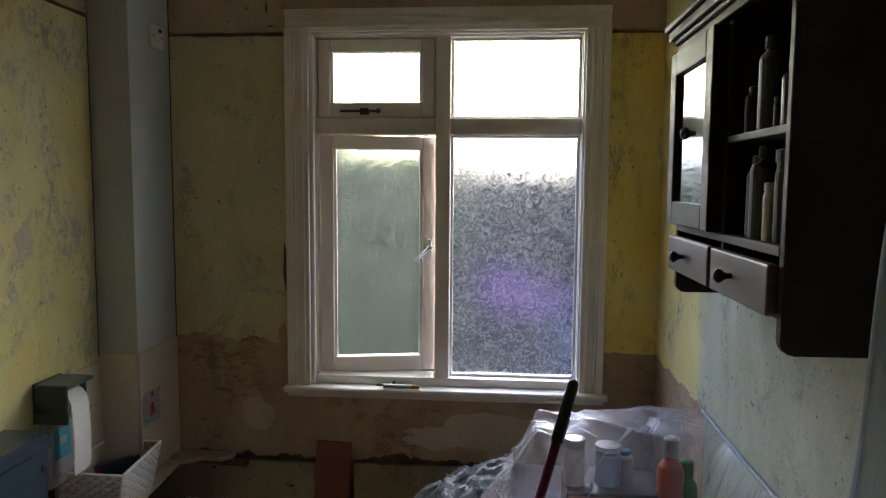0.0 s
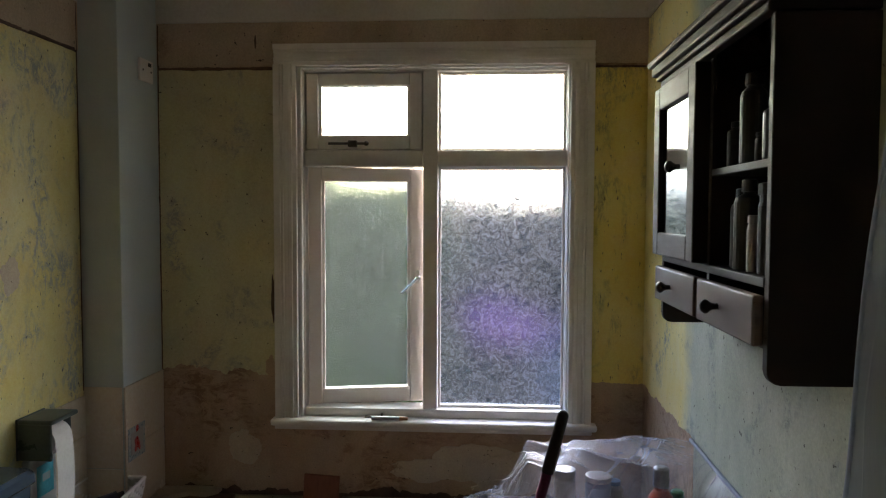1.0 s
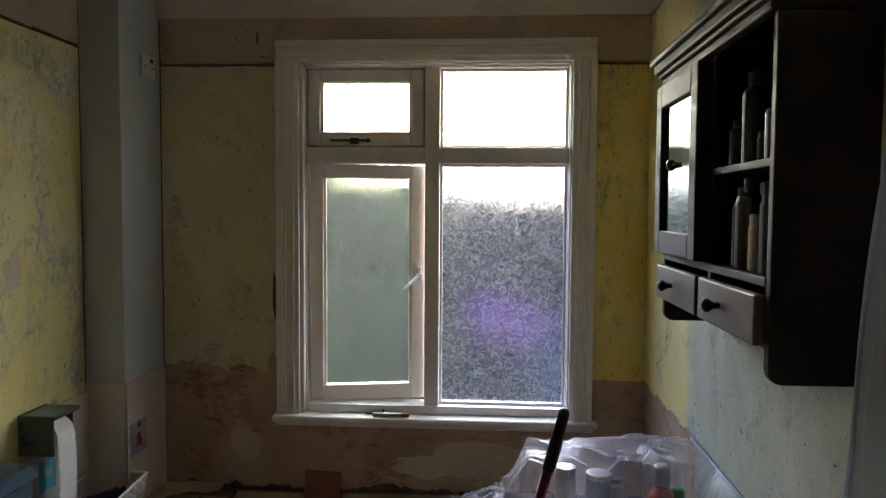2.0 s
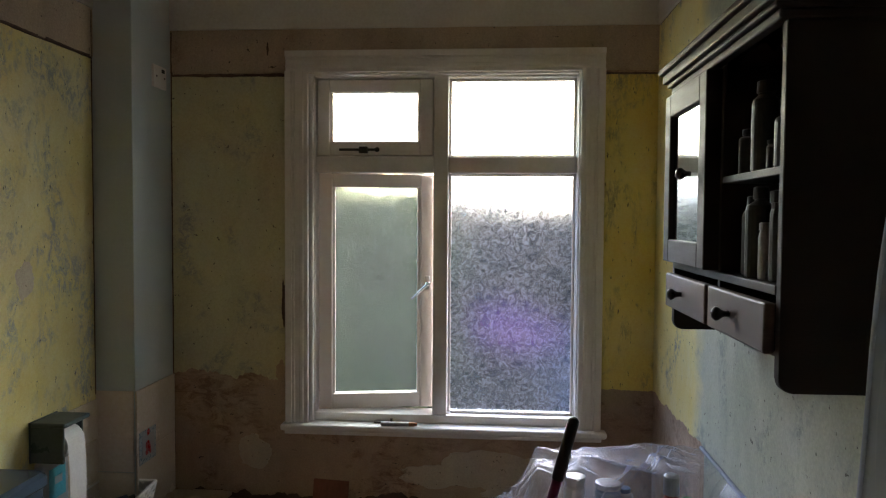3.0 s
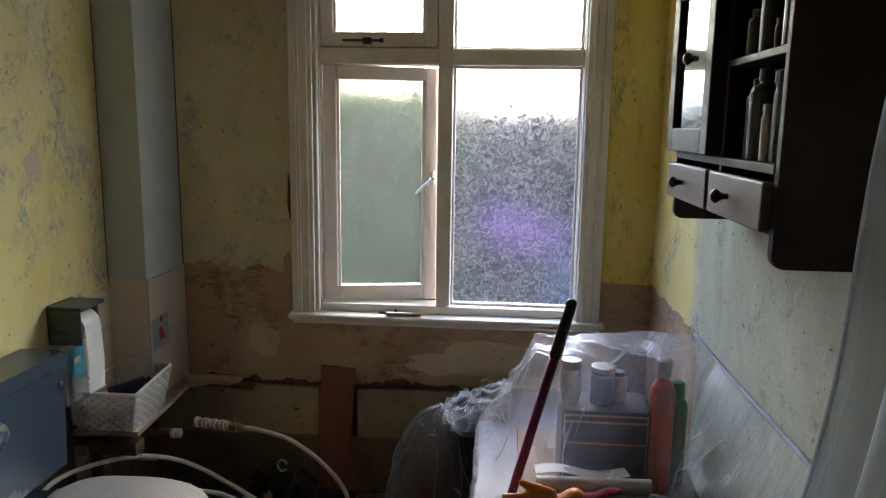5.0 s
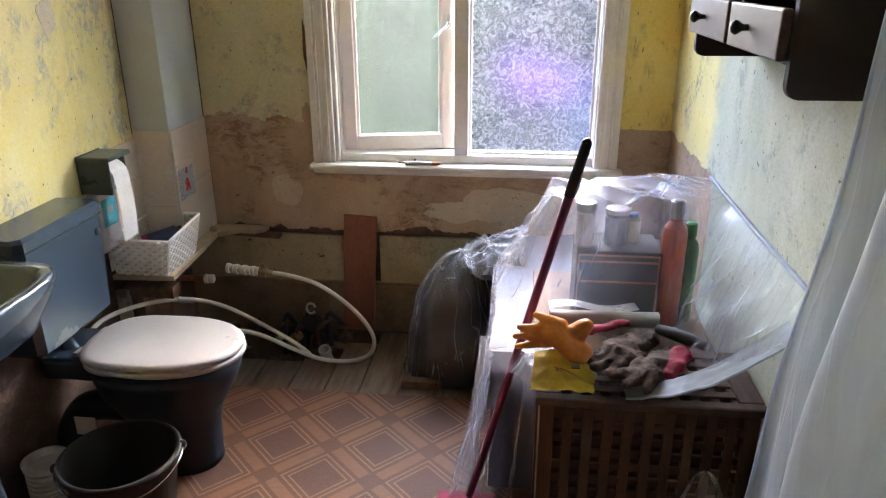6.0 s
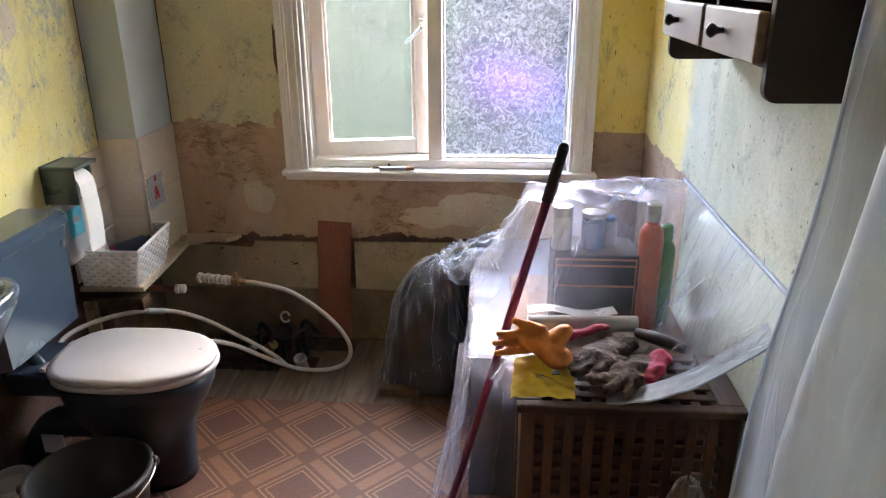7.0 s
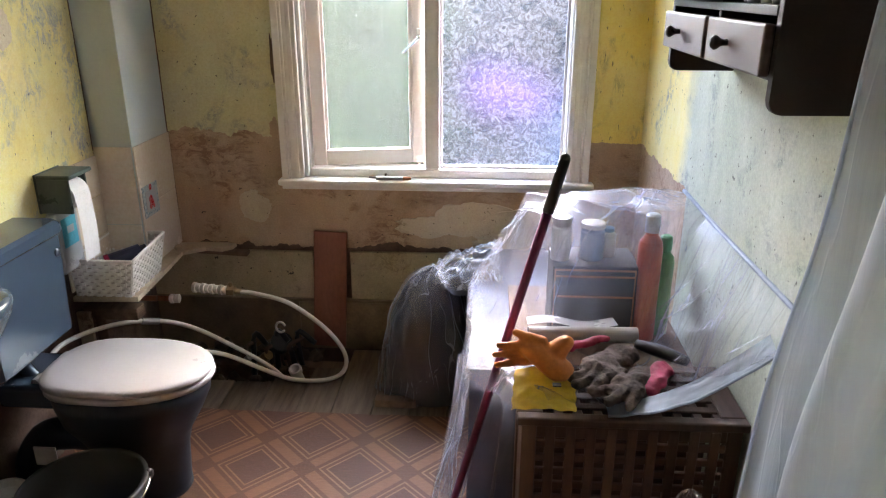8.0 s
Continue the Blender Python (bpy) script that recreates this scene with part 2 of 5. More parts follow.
def film(name, clear, tint, gloss_rough=0.18, wrinkle=14.0, stretch=(1, 1, 1), depth=0.7, turn=0.0, folds_on=0.0):
    """Thin polythene: partly clear, partly milky, with glossy wrinkles and denser fold lines (folds_on) along one way."""
    m, nt, b = nodes_of(name)
    nt.nodes.remove(b)
    out = nt.nodes["Material Output"]
    spin = nt.nodes.new("ShaderNodeMapping")
    spin.inputs["Rotation"].default_value = (0, 0, radians(turn))
    nt.links.new(coords(nt), spin.inputs["Vector"])
    scaled = nt.nodes.new("ShaderNodeMapping")
    scaled.inputs["Scale"].default_value = stretch
    nt.links.new(spin.outputs[0], scaled.inputs["Vector"])
    vec = scaled.outputs[0]
    creases = noise_tex(nt, vec, wrinkle, 7, 0.62, 1.2)
    broad = noise_tex(nt, vec, wrinkle * 0.35, 4, 0.6, 0.6)

    def lines(scale, distort, width):
        n = noise_tex(nt, vec, scale, 1.5, 0.5, distort)
        return ramp(nt, n, [(0.5 - 3 * width, (0.0,) * 3), (0.5 - width, (0.22,) * 3), (0.5, (1.0,) * 3), (0.5 + width, (0.22,) * 3), (0.5 + 3 * width, (0.0,) * 3)])

    sharp = mix(nt, 0.5, lines(wrinkle * 0.45, 0.5, 0.016), lines(wrinkle * 1.1, 0.3, 0.020))
    creases = mix(nt, 0.3, creases, sharp)
    bp = node(nt, "ShaderNodeBump", Strength=depth, Distance=0.02)
    nt.links.new(creases, bp.inputs["Height"])
    tr = nt.nodes.new("ShaderNodeBsdfTransparent")
    df = node(nt, "ShaderNodeBsdfDiffuse", Color=(*tint, 1))
    tl = node(nt, "ShaderNodeBsdfTranslucent", Color=(*tint, 1))
    gl = node(nt, "ShaderNodeBsdfGlossy", Color=(0.9, 0.92, 0.95, 1), Roughness=gloss_rough)
    for n in (df, tl, gl):
        nt.links.new(bp.outputs[0], n.inputs["Normal"])
    milky = nt.nodes.new("ShaderNodeMixShader")
    milky.inputs[0].default_value = 0.55
    nt.links.new(df.outputs[0], milky.inputs[1])
    nt.links.new(tl.outputs[0], milky.inputs[2])
    body = nt.nodes.new("ShaderNodeMixShader")
    dens = ramp(nt, mix(nt, 0.75, creases, broad), [(0.34, (1 - clear - 0.16,) * 3), (0.62, (1 - clear + 0.16,) * 3)])
    if folds_on:
        dens = mix(nt, folds_on, dens, sharp, "ADD")
    nt.links.new(dens, body.inputs[0])
    nt.links.new(tr.outputs[0], body.inputs[1])
    nt.links.new(milky.outputs[0], body.inputs[2])
    lw = node(nt, "ShaderNodeLayerWeight", Blend=0.5)
    nt.links.new(bp.outputs[0], lw.inputs["Normal"])
    top = nt.nodes.new("ShaderNodeMixShader")
    power = nt.nodes.new("ShaderNodeMath")
    power.operation = "POWER"
    power.inputs[1].default_value = 4.0
    nt.links.new(lw.outputs["Facing"], power.inputs[0])
    less = nt.nodes.new("ShaderNodeMath")
    less.operation = "MULTIPLY_ADD"
    less.inputs[1].default_value = 0.24
    less.inputs[2].default_value = 0.05
    nt.links.new(power.outputs[0], less.inputs[0])
    nt.links.new(less.outputs[0], top.inputs[0])
    nt.links.new(body.outputs[0], top.inputs[1])
    nt.links.new(gl.outputs[0], top.inputs[2])
    nt.links.new(top.outputs[0], out.inputs[0])
    return m


SHEET = film("polythene_dust_sheet", 0.84, (0.35, 0.37, 0.45), 0.28, 7.0, (3.4, 0.5, 0.45), 0.3, 41.0, 0.22)
SHEET_CLEAR = film("clear_polythene", 0.85, (0.60, 0.62, 0.64), 0.28, 9.0, (2, 2, 0.3), 0.3, 0.0, 0.16)
SHEET_MILK = film("milky_polythene", 0.24, (0.36, 0.42, 0.50), 0.45, 6.0, (1.6, 1.6, 0.25), 0.3)


def wet_glass(name, frost, mist, speck=0.5, dark=(0.75, 0.84, 0.97), clear=(0.80, 0.89, 1.0), size=40.0):
    """Window glass fogged with condensation: clumped drops and runs of water over a blurred view."""
    m, nt, b = nodes_of(name)
    nt.nodes.remove(b)
    out = nt.nodes["Material Output"]
    vec = coords(nt)
    runs = noise_tex(nt, coords(nt, (1, 1, 0.05)), 110.0, 3, 0.6, 0.2)
    drops = noise_tex(nt, vec, 150.0, 4, 0.7, 0.6)
    clumps = noise_tex(nt, vec, size, 4, 0.62, 1.8)
    where = mix(nt, 0.35, clumps, drops)
    mask = ramp(nt, where, [(0.40, (0, 0, 0)), (0.60, (1, 1, 1))])
    bp = node(nt, "ShaderNodeBump", Strength=speck, Distance=0.02)
    nt.links.new(where, bp.inputs["Height"])
    soft = node(nt, "ShaderNodeBsdfRefraction", Color=(*clear, 1), Roughness=frost, IOR=1.3)
    sharp = node(nt, "ShaderNodeBsdfRefraction", Color=(*dark, 1), Roughness=frost * 0.6, IOR=1.3)
    nt.links.new(bp.outputs[0], soft.inputs["Normal"])
    nt.links.new(bp.outputs[0], sharp.inputs["Normal"])
    glass = nt.nodes.new("ShaderNodeMixShader")
    nt.links.new(mask, glass.inputs[0])
    nt.links.new(soft.outputs[0], glass.inputs[1])
    nt.links.new(sharp.outputs[0], glass.inputs[2])
    milk = node(nt, "ShaderNodeBsdfTranslucent", Color=(0.8, 0.84, 0.92, 1))
    fog = nt.nodes.new("ShaderNodeMixShader")
    beads_on = ramp(nt, where, [(0.37, (mist * 1.7,) * 3), (0.50, (mist * 0.9,) * 3), (0.61, (mist * 0.4,) * 3)])
    trails = ramp(nt, runs, [(0.60, (0, 0, 0)), (0.68, (mist * 1.6,) * 3)])
    amount = mix(nt, 1.0, beads_on, trails, "ADD")
    nt.links.new(amount, fog.inputs[0])
    nt.links.new(glass.outputs[0], fog.inputs[1])
    nt.links.new(milk.outputs[0], fog.inputs[2])
    nt.links.new(fog.outputs[0], out.inputs[0])
    return m


WET = wet_glass("misted_glass", 0.33, 0.013, 0.19, size=30.0)
WET_LIGHT = wet_glass("lightly_misted_glass", 0.34, 0.02, 0.2, (0.84, 0.92, 0.90), (0.88, 0.95, 0.93))
WET_GREEN = wet_glass("misted_casement_glass", 0.22, 0.014, 0.16, (0.76, 0.86, 0.80), (0.85, 0.93, 0.88), 40.0)


def lino_material():
    """Printed vinyl: a square laid diagonally in a frame of thin strips, repeated every quarter metre."""
    m, nt, b = nodes_of("parquet_print_vinyl")
    tc = nt.nodes.new("ShaderNodeTexCoord")
    mp = nt.nodes.new("ShaderNodeMapping")
    mp.vector_type = "TEXTURE"
    mp.inputs["Location"].default_value = (-0.735, -0.685, 0)
    mp.inputs["Rotation"].default_value = (0, 0, radians(45))
    mp.inputs["Scale"].default_value = (0.2475, 0.2475, 1)
    nt.links.new(tc.outputs["Object"], mp.inputs["Vector"])
    sep = nt.nodes.new("ShaderNodeSeparateXYZ")
    nt.links.new(mp.outputs[0], sep.inputs[0])

    def calc(op, a, c=None, d=None):
        n = nt.nodes.new("ShaderNodeMath")
        n.operation = op
        for sock, v in zip(n.inputs, (a, c, d)):
            if isinstance(v, (int, float)):
                sock.default_value = v
            elif v is not None:
                nt.links.new(v, sock)
        return n.outputs[0]

    ux = calc("SUBTRACT", calc("FRACT", calc("ADD", sep.outputs[0], 0.5)), 0.5)
    uy = calc("SUBTRACT", calc("FRACT", calc("ADD", sep.outputs[1], 0.5)), 0.5)
    ax, ay = calc("ABSOLUTE", ux), calc("ABSOLUTE", uy)
    far = calc("MAXIMUM", ax, ay)
    near = calc("MINIMUM", ax, ay)
    light, midc, dark, line = (0.215, 0.090, 0.038), (0.130, 0.047, 0.020), (0.112, 0.041, 0.021), (0.27, 0.13, 0.060)
    r = ramp(nt, far, [(0.0, dark), (0.262, dark), (0.268, line), (0.284, line), (0.290, midc), (0.335, midc),
                       (0.340, line), (0.358, line), (0.364, midc), (0.415, midc), (0.425, light), (0.49, light)])
    r.node.color_ramp.interpolation = "LINEAR"
    square = calc("GREATER_THAN", near, 0.362)
    r = mix(nt, square, r, midc)
    g1 = noise_tex(nt, coords(nt, (9, 60, 1)), 3.0, 6, 0.7)
    g2 = noise_tex(nt, coords(nt), 3.0, 5, 0.6)
    g3 = noise_tex(nt, coords(nt), 160.0, 2, 0.6)
    r = mix(nt, 0.5, r, ramp(nt, g1, [(0.3, (0.3, 0.3, 0.3)), (0.7, (0.72, 0.72, 0.72))]), "OVERLAY")
    dust = ramp(nt, mix(nt, 0.5, g2, g3), [(0.48, (0, 0, 0)), (0.70, (0.10, 0.10, 0.10))])
    r = mix(nt, dust, r, (0.40, 0.33, 0.27))
    nt.links.new(r, b.inputs["Base Color"])
    nt.links.new(ramp(nt, g2, [(0.3, (0.55, 0.55, 0.55)), (0.7, (0.75, 0.75, 0.75))]), b.inputs["Roughness"])
    bump(nt, b, g1, 0.12, 0.002)
    return m


LINO = lino_material()


# ---- building helpers ----
def bm_new():
    return bmesh.new()


def link(name, bm, material, smooth=False):
    me = bpy.data.meshes.new(name)
    bmesh.ops.recalc_face_normals(bm, faces=bm.faces)
    bm.to_mesh(me)
    bm.free()
    me.materials.append(material)
    if smooth:
        for p in me.polygons:
            p.use_smooth = True
    return new(name, me)


def part(name, bm, material, parent, label="", smooth=False):
    """One mesh object, in world coordinates, under a thing or a part."""
    ob = link(name, bm, material, smooth)
    bpy.context.view_layer.update()
    ob.parent = parent
    ob.matrix_parent_inverse = parent.matrix_world.inverted()
    return tagged(ob, label)


def thing(name, base, label, category, group="", kind=""):
    ob = new(name)
    ob.empty_display_size = 0.05
    ob.location = base
    bpy.context.view_layer.update()
    return tagged(ob, label, category, group, kind)


def box(bm, x0, x1, y0, y1, z0, z1, bevel=0.0, seg=2, turn=None):
    r = bmesh.ops.create_cube(bm, size=1.0)
    vs = r["verts"]
    bmesh.ops.scale(bm, vec=(abs(x1 - x0), abs(y1 - y0), abs(z1 - z0)), verts=vs)
    bmesh.ops.translate(bm, vec=((x0 + x1) / 2, (y0 + y1) / 2, (z0 + z1) / 2), verts=vs)
    if bevel:
        es = list({e for v in vs for e in v.link_edges})
        out = bmesh.ops.bevel(bm, geom=es, offset=bevel, segments=seg, profile=0.5, affect="EDGES")
        vs = list(set(out["verts"]) | {v for v in vs if v.is_valid})
    if turn is not None:
        bmesh.ops.transform(bm, matrix=turn, verts=[v for v in vs if v.is_valid])
    return bm


def rod(bm, p, q, r0, r1=None, seg=16):
    """A round bar from p to q."""
    p, q = Vector(p), Vector(q)
    r1 = r0 if r1 is None else r1
    r = bmesh.ops.create_cone(bm, cap_ends=True, segments=seg, radius1=r0, radius2=r1, depth=(q - p).length)
    m = Matrix.Translation((p + q) / 2) @ (q - p).to_track_quat("Z", "Y").to_matrix().to_4x4()
    bmesh.ops.transform(bm, matrix=m, verts=r["verts"])
    return bm


def ball(bm, c, r, scale=(1, 1, 1), seg=16, turn=None):
    m = Matrix.Translation(c) @ (turn or Matrix.Identity(4)) @ Matrix.Diagonal((*scale, 1))
    bmesh.ops.create_uvsphere(bm, u_segments=seg, v_segments=max(8, seg // 2), radius=r, matrix=m)
    return bm


def lathe(bm, profile, place, seg=28):
    """Turns (radius, height) pairs round the z axis of the pose place."""
    rings = []
    for r, z in profile:
        rings.append([bm.verts.new(place @ Vector((r * math.cos(2 * math.pi * i / seg), r * math.sin(2 * math.pi * i / seg), z))) for i in range(seg)])
    for a, b in zip(rings, rings[1:]):
        for i in range(seg):
            bm.faces.new((a[i], a[(i + 1) % seg], b[(i + 1) % seg], b[i]))
    for ring, radius in ((rings[0], profile[0][0]), (rings[-1], profile[-1][0])):
        if radius > 1e-4:
            bm.faces.new(ring)
    return bm


def surface(bm, f, nu, nv):
    """A sheet of (nu x nv) cells from f(u, v), u and v from 0 to 1."""
    g = [[bm.verts.new(f(i / nu, j / nv)) for j in range(nv + 1)] for i in range(nu + 1)]
    for i in range(nu):
        for j in range(nv):
            bm.faces.new((g[i][j], g[i + 1][j], g[i + 1][j + 1], g[i][j + 1]))
    return bm


def loft(bm, rings):
    vs = [[bm.verts.new(p) for p in ring] for ring in rings]
    n = len(vs[0])
    for a, b in zip(vs, vs[1:]):
        for i in range(n):
            bm.faces.new((a[i], a[(i + 1) % n], b[(i + 1) % n], b[i]))
    bm.faces.new(vs[0])
    bm.faces.new(vs[-1])
    return bm


def spline(points, n=12):
    """Catmull-Rom points through the given ones."""
    ps = [Vector(p) for p in points]
    ps = [2 * ps[0] - ps[1]] + ps + [2 * ps[-1] - ps[-2]]
    out = []
    for a, b, c, d in zip(ps, ps[1:], ps[2:], ps[3:]):
        for k in range(n):
            t = k / n
            out.append(0.5 * (2 * b + (c - a) * t + (2 * a - 5 * b + 4 * c - d) * t * t + (3 * b - a - 3 * c + d) * t ** 3))
    return out + [ps[-2]]


def tube(bm, points, radius, seg=10, n=12):
    pts = spline(points, n)
    rings, up = [], Vector((0.13, 0.21, 1))
    for i, p in enumerate(pts):
        d = (pts[min(i + 1, len(pts) - 1)] - pts[max(i - 1, 0)]).normalized()
        a = d.cross(up).normalized()
        b = d.cross(a)
        r = radius(i / (len(pts) - 1)) if callable(radius) else radius
        rings.append([p + r * (math.cos(k * 2 * math.pi / seg) * a + math.sin(k * 2 * math.pi / seg) * b) for k in range(seg)])
    return loft(bm, rings)


def ragged(bm, u0, u1, low, high, place, thick, n=80, amp_low=0.0, amp_high=0.0, seed=0.0, freq=9.0):
    """A layer of plaster or paint with uneven lower and upper edges. place(u, w, z) gives the point, w: height above the wall."""
    def jag(u, s, amp):
        v = noise.noise((u * freq, s, 1.7)) + 0.6 * noise.noise((u * freq * 3.1, s, 4.2)) + 0.35 * noise.noise((u * freq * 9, s, 8.8))
        return amp * v
    cols = []
    for i in range(n + 1):
        u = u0 + (u1 - u0) * i / n
        zl, zh = low + jag(u, seed, amp_low), high + jag(u, seed + 5, amp_high)
        cols.append([bm.verts.new(place(u, w, z)) for w, z in ((thick, zl), (thick, zh), (0.0, zh + 0.001), (0.0, zl - 0.001))])
    for a, b in zip(cols, cols[1:]):
        for k in range(4):
            bm.faces.new((a[k], b[k], b[(k + 1) % 4], a[(k + 1) % 4]))
    bm.faces.new(cols[0])
    bm.faces.new(cols[-1])
    return bm


def flake(bm, cu, cz, ru, rz, place, thick, seed, n=46):
    """A loose island of skim with a broken outline."""
    rim = []
    for i in range(n):
        a = 2 * math.pi * i / n
        k = 1 + 0.35 * noise.noise((math.cos(a) * 1.4, math.sin(a) * 1.4, seed)) + 0.16 * noise.noise((math.cos(a) * 5, math.sin(a) * 5, seed))
        rim.append((cu + ru * k * math.cos(a), cz + rz * k * math.sin(a)))
    top = [bm.verts.new(place(u, thick, z)) for u, z in rim]
    low = [bm.verts.new(place(u, 0.0, z)) for u, z in rim]
    bm.faces.new(top)
    for i in range(n):
        bm.faces.new((top[i], top[(i + 1) % n], low[(i + 1) % n], low[i]))
    return bm


def setting(name, bm, material, label, category, smooth=False):
    return tagged(link(name, bm, material, smooth), label, category, kind="structure")


XL, XR, YB, ZC = -1.25, 0.83, -3.55, 2.62   # left wall, right wall, wall behind, ceiling


def on_window_wall(u, w, z):
    return (u, -w, z)


def on_left(u, w, z):
    return (XL + w, u, z)


def on_right(u, w, z):
    return (XR - w, u, z)


# ---- the room's shell ----
b = bm_new()
box(b, XL - 0.2, -0.56, 0.03, 0.26, -0.4, ZC + 0.15)
box(b, 0.56, XR + 0.2, 0.03, 0.26, -0.4, ZC + 0.15)
box(b, -0.56, 0.56, 0.03, 0.26, -0.4, 0.775)
box(b, -0.56, 0.56, 0.03, 0.26, 2.235, ZC + 0.15)
wall_north = setting("wall_north", b, BARE, "outer wall with window opening, rough masonry under stripped layers", "wall")
wall_west = setting("wall_west", box(bm_new(), XL - 0.2, XL - 0.004, YB, 0.03, -0.4, ZC + 0.15), BARE, "side wall with old yellow paint over plaster", "wall")
wall_east = setting("wall_east", box(bm_new(), XR + 0.004, XR + 0.2, YB, 0.03, -0.4, ZC + 0.15), BARE, "side wall painted yellow and pale green", "wall")
wall_south = setting("wall_south", box(bm_new(), XL - 0.2, XR + 0.2, YB - 0.15, YB, -0.4, ZC + 0.15), SOUTH_PAINT, "unseen plain brown wall opposite the window, dark to cut bounce light", "wall")
ceiling = setting("ceiling", box(bm_new(), XL, XR, YB, 0.03, ZC, ZC + 0.12), CEILING_PAINT, "plain off-white painted ceiling", "ceiling")


def border(u0, u1, place, seed):
    """Cream painted band above the distemper, up to the ceiling."""
    return ragged(bm_new(), u0, u1, 2.368, ZC, place, 0.009, 60, 0.002, 0.0, seed)


part("painted_border", border(XL, XR, on_window_wall, 41.0), CEILING_PAINT, wall_north, "off-white painted band under the ceiling")
part("painted_border", border(YB, -0.31, on_left, 43.0), CEILING_PAINT, wall_west)
part("painted_border", border(YB, 0.0, on_right, 45.0), CEILING_PAINT, wall_east)

part("plaster", ragged(bm_new(), XL, XR, 0.497, 0.778, lambda u, w, z: (u, 0.03 - w, z), 0.03, 200, 0.024, 0.0, 2.0), PLASTER, wall_north, "bare brown plaster with a broken lower edge")
part("plaster", box(bm_new(), XL, -0.555, 0.0, 0.03, 0.778, ZC - 0.001), PLASTER, wall_north)
part("plaster", box(bm_new(), 0.555, XR, 0.0, 0.03, 0.778, ZC - 0.001), PLASTER, wall_north)
part("plaster", box(bm_new(), -0.555, 0.555, 0.0, 0.03, 2.23, ZC - 0.001), PLASTER, wall_north)
part("paint_layer", ragged(bm_new(), -1.094, -0.60, 0.985, 2.183, on_window_wall, 0.004, 90, 0.03, 0.003, 3.0), YELLOW_PLAIN, wall_north, "faded yellow paint, torn at its lower edge")
part("paint_layer", ragged(bm_new(), 0.60, XR, 0.958, 2.180, on_window_wall, 0.004, 40, 0.010, 0.003, 6.0), YELLOW_BOUNCE, wall_north, "scraped yellow paint, brightened for light off the side wall")
part("top_layer", ragged(bm_new(), XL, XR, 2.196, 2.366, on_window_wall, 0.005, 120, 0.003, 0.0, 9.0), TOPCOAT, wall_north, "cream distemper above a dark crack")
b = bm_new()
for k, (cu, cz, ru, rz) in enumerate(((-0.755, 0.665, 0.070, 0.055), (-0.775, 0.69, 0.05, 0.05))):
    flake(b, cu, cz, ru, rz, on_window_wall, 0.007 + 0.002 * k, 3.0 + k)
part("skim_patch", b, FLAKE, wall_north, "pale island of plaster skim")
b = bm_new()
for k, (cu, cz, ru, rz) in enumerate(((0.17, 0.63, 0.16, 0.085), (-0.02, 0.595, 0.14, 0.045), (0.34, 0.60, 0.14, 0.08), (0.30, 0.535, 0.12, 0.03))):
    flake(b, cu, cz, ru, rz, on_window_wall, 0.006 + 0.002 * k, 11.0 + k)
part("skim_patch", b, FLAKE, wall_north, "pale ragged plaster skim")
part("scar", flake(bm_new(), -0.636, 1.28, 0.009, 0.085, on_window_wall, 0.0055, 21.0), BARE, wall_north, "dark chipped scar beside the architrave")
part("scar", flake(bm_new(), -0.650, 1.00, 0.020, 0.040, on_window_wall, 0.0056, 23.0), PLASTER, wall_north)
part("scar", flake(bm_new(), -0.70, 2.29, 0.004, 0.025, on_window_wall, 0.0060, 25.0), BARE, wall_north)
part("filler_spot", flake(bm_new(), -0.70, 1.42, 0.045, 0.050, on_left, 0.0052, 27.0), FLAKE, wall_west, "pale filler spot")
part("low_panel", box(bm_new(), XL, -0.53, 0.012, 0.03, 0.245, 0.462, 0.002), LOWBOARD, wall_north, "stained beige plaster panel")
part("low_panel", box(bm_new(), -0.365, 0.20, 0.010, 0.03, 0.245, 0.466, 0.002), LOWBOARD, wall_north)
part("low_panel", box(bm_new(), 0.204, XR, 0.012, 0.03, 0.245, 0.462, 0.002), LOWBOARD, wall_north)
b = bm_new()
box(b, -0.60, XR, 0.004, 0.03, 0.0, 0.228, 0.004)
box(b, XL, -0.604, 0.012, 0.03, -0.25, 0.228, 0.004)
box(b, XL, XR, 0.0, 0.03, 0.231, 0.243, 0.003)
setting("baseboard", b, SKIRT, "grimy old skirting boards below the window", "skirting")

part("paint_layer", ragged(bm_new(), YB, -0.318, 0.60, 2.186, on_left, 0.004, 110, 0.02, 0.004, 13.0), YELLOW, wall_west, "yellow paint worn through in grey patches")
part("top_layer", ragged(bm_new(), YB, -0.31, 2.197, 2.366, on_left, 0.005, 110, 0.004, 0.0, 15.0), TOPCOAT, wall_west, "cream distemper above a dark crack")
part("paint_layer", ragged(bm_new(), -0.70, 0.0, 0.955, 2.36, on_right, 0.004, 60, 0.014, 0.0, 17.0), GREEN, wall_east, "yellow paint brightened for window glare, fading into green")
part("paint_layer", ragged(bm_new(), YB, -0.70, 0.25, 2.36, on_right, 0.004, 90, 0.01, 0.0, 18.0), GREEN, wall_east, "pale green paint with scuffed patches")
part("plaster", ragged(bm_new(), -0.70, 0.0, 0.0, 0.99, on_right, 0.001, 30, 0.0, 0.0, 19.0), PLASTER, wall_east)



def gap(name, parent, z0, z1, place, width, seed, n=110):
    """A dark open joint that runs upwards, with broken edges."""
    return part(name, ragged(bm_new(), z0, z1, -width, width, lambda u, w, z: place(z, w, u), 0.0056, n, width * 1.1, width * 1.1, seed, 14.0), BARE, parent)


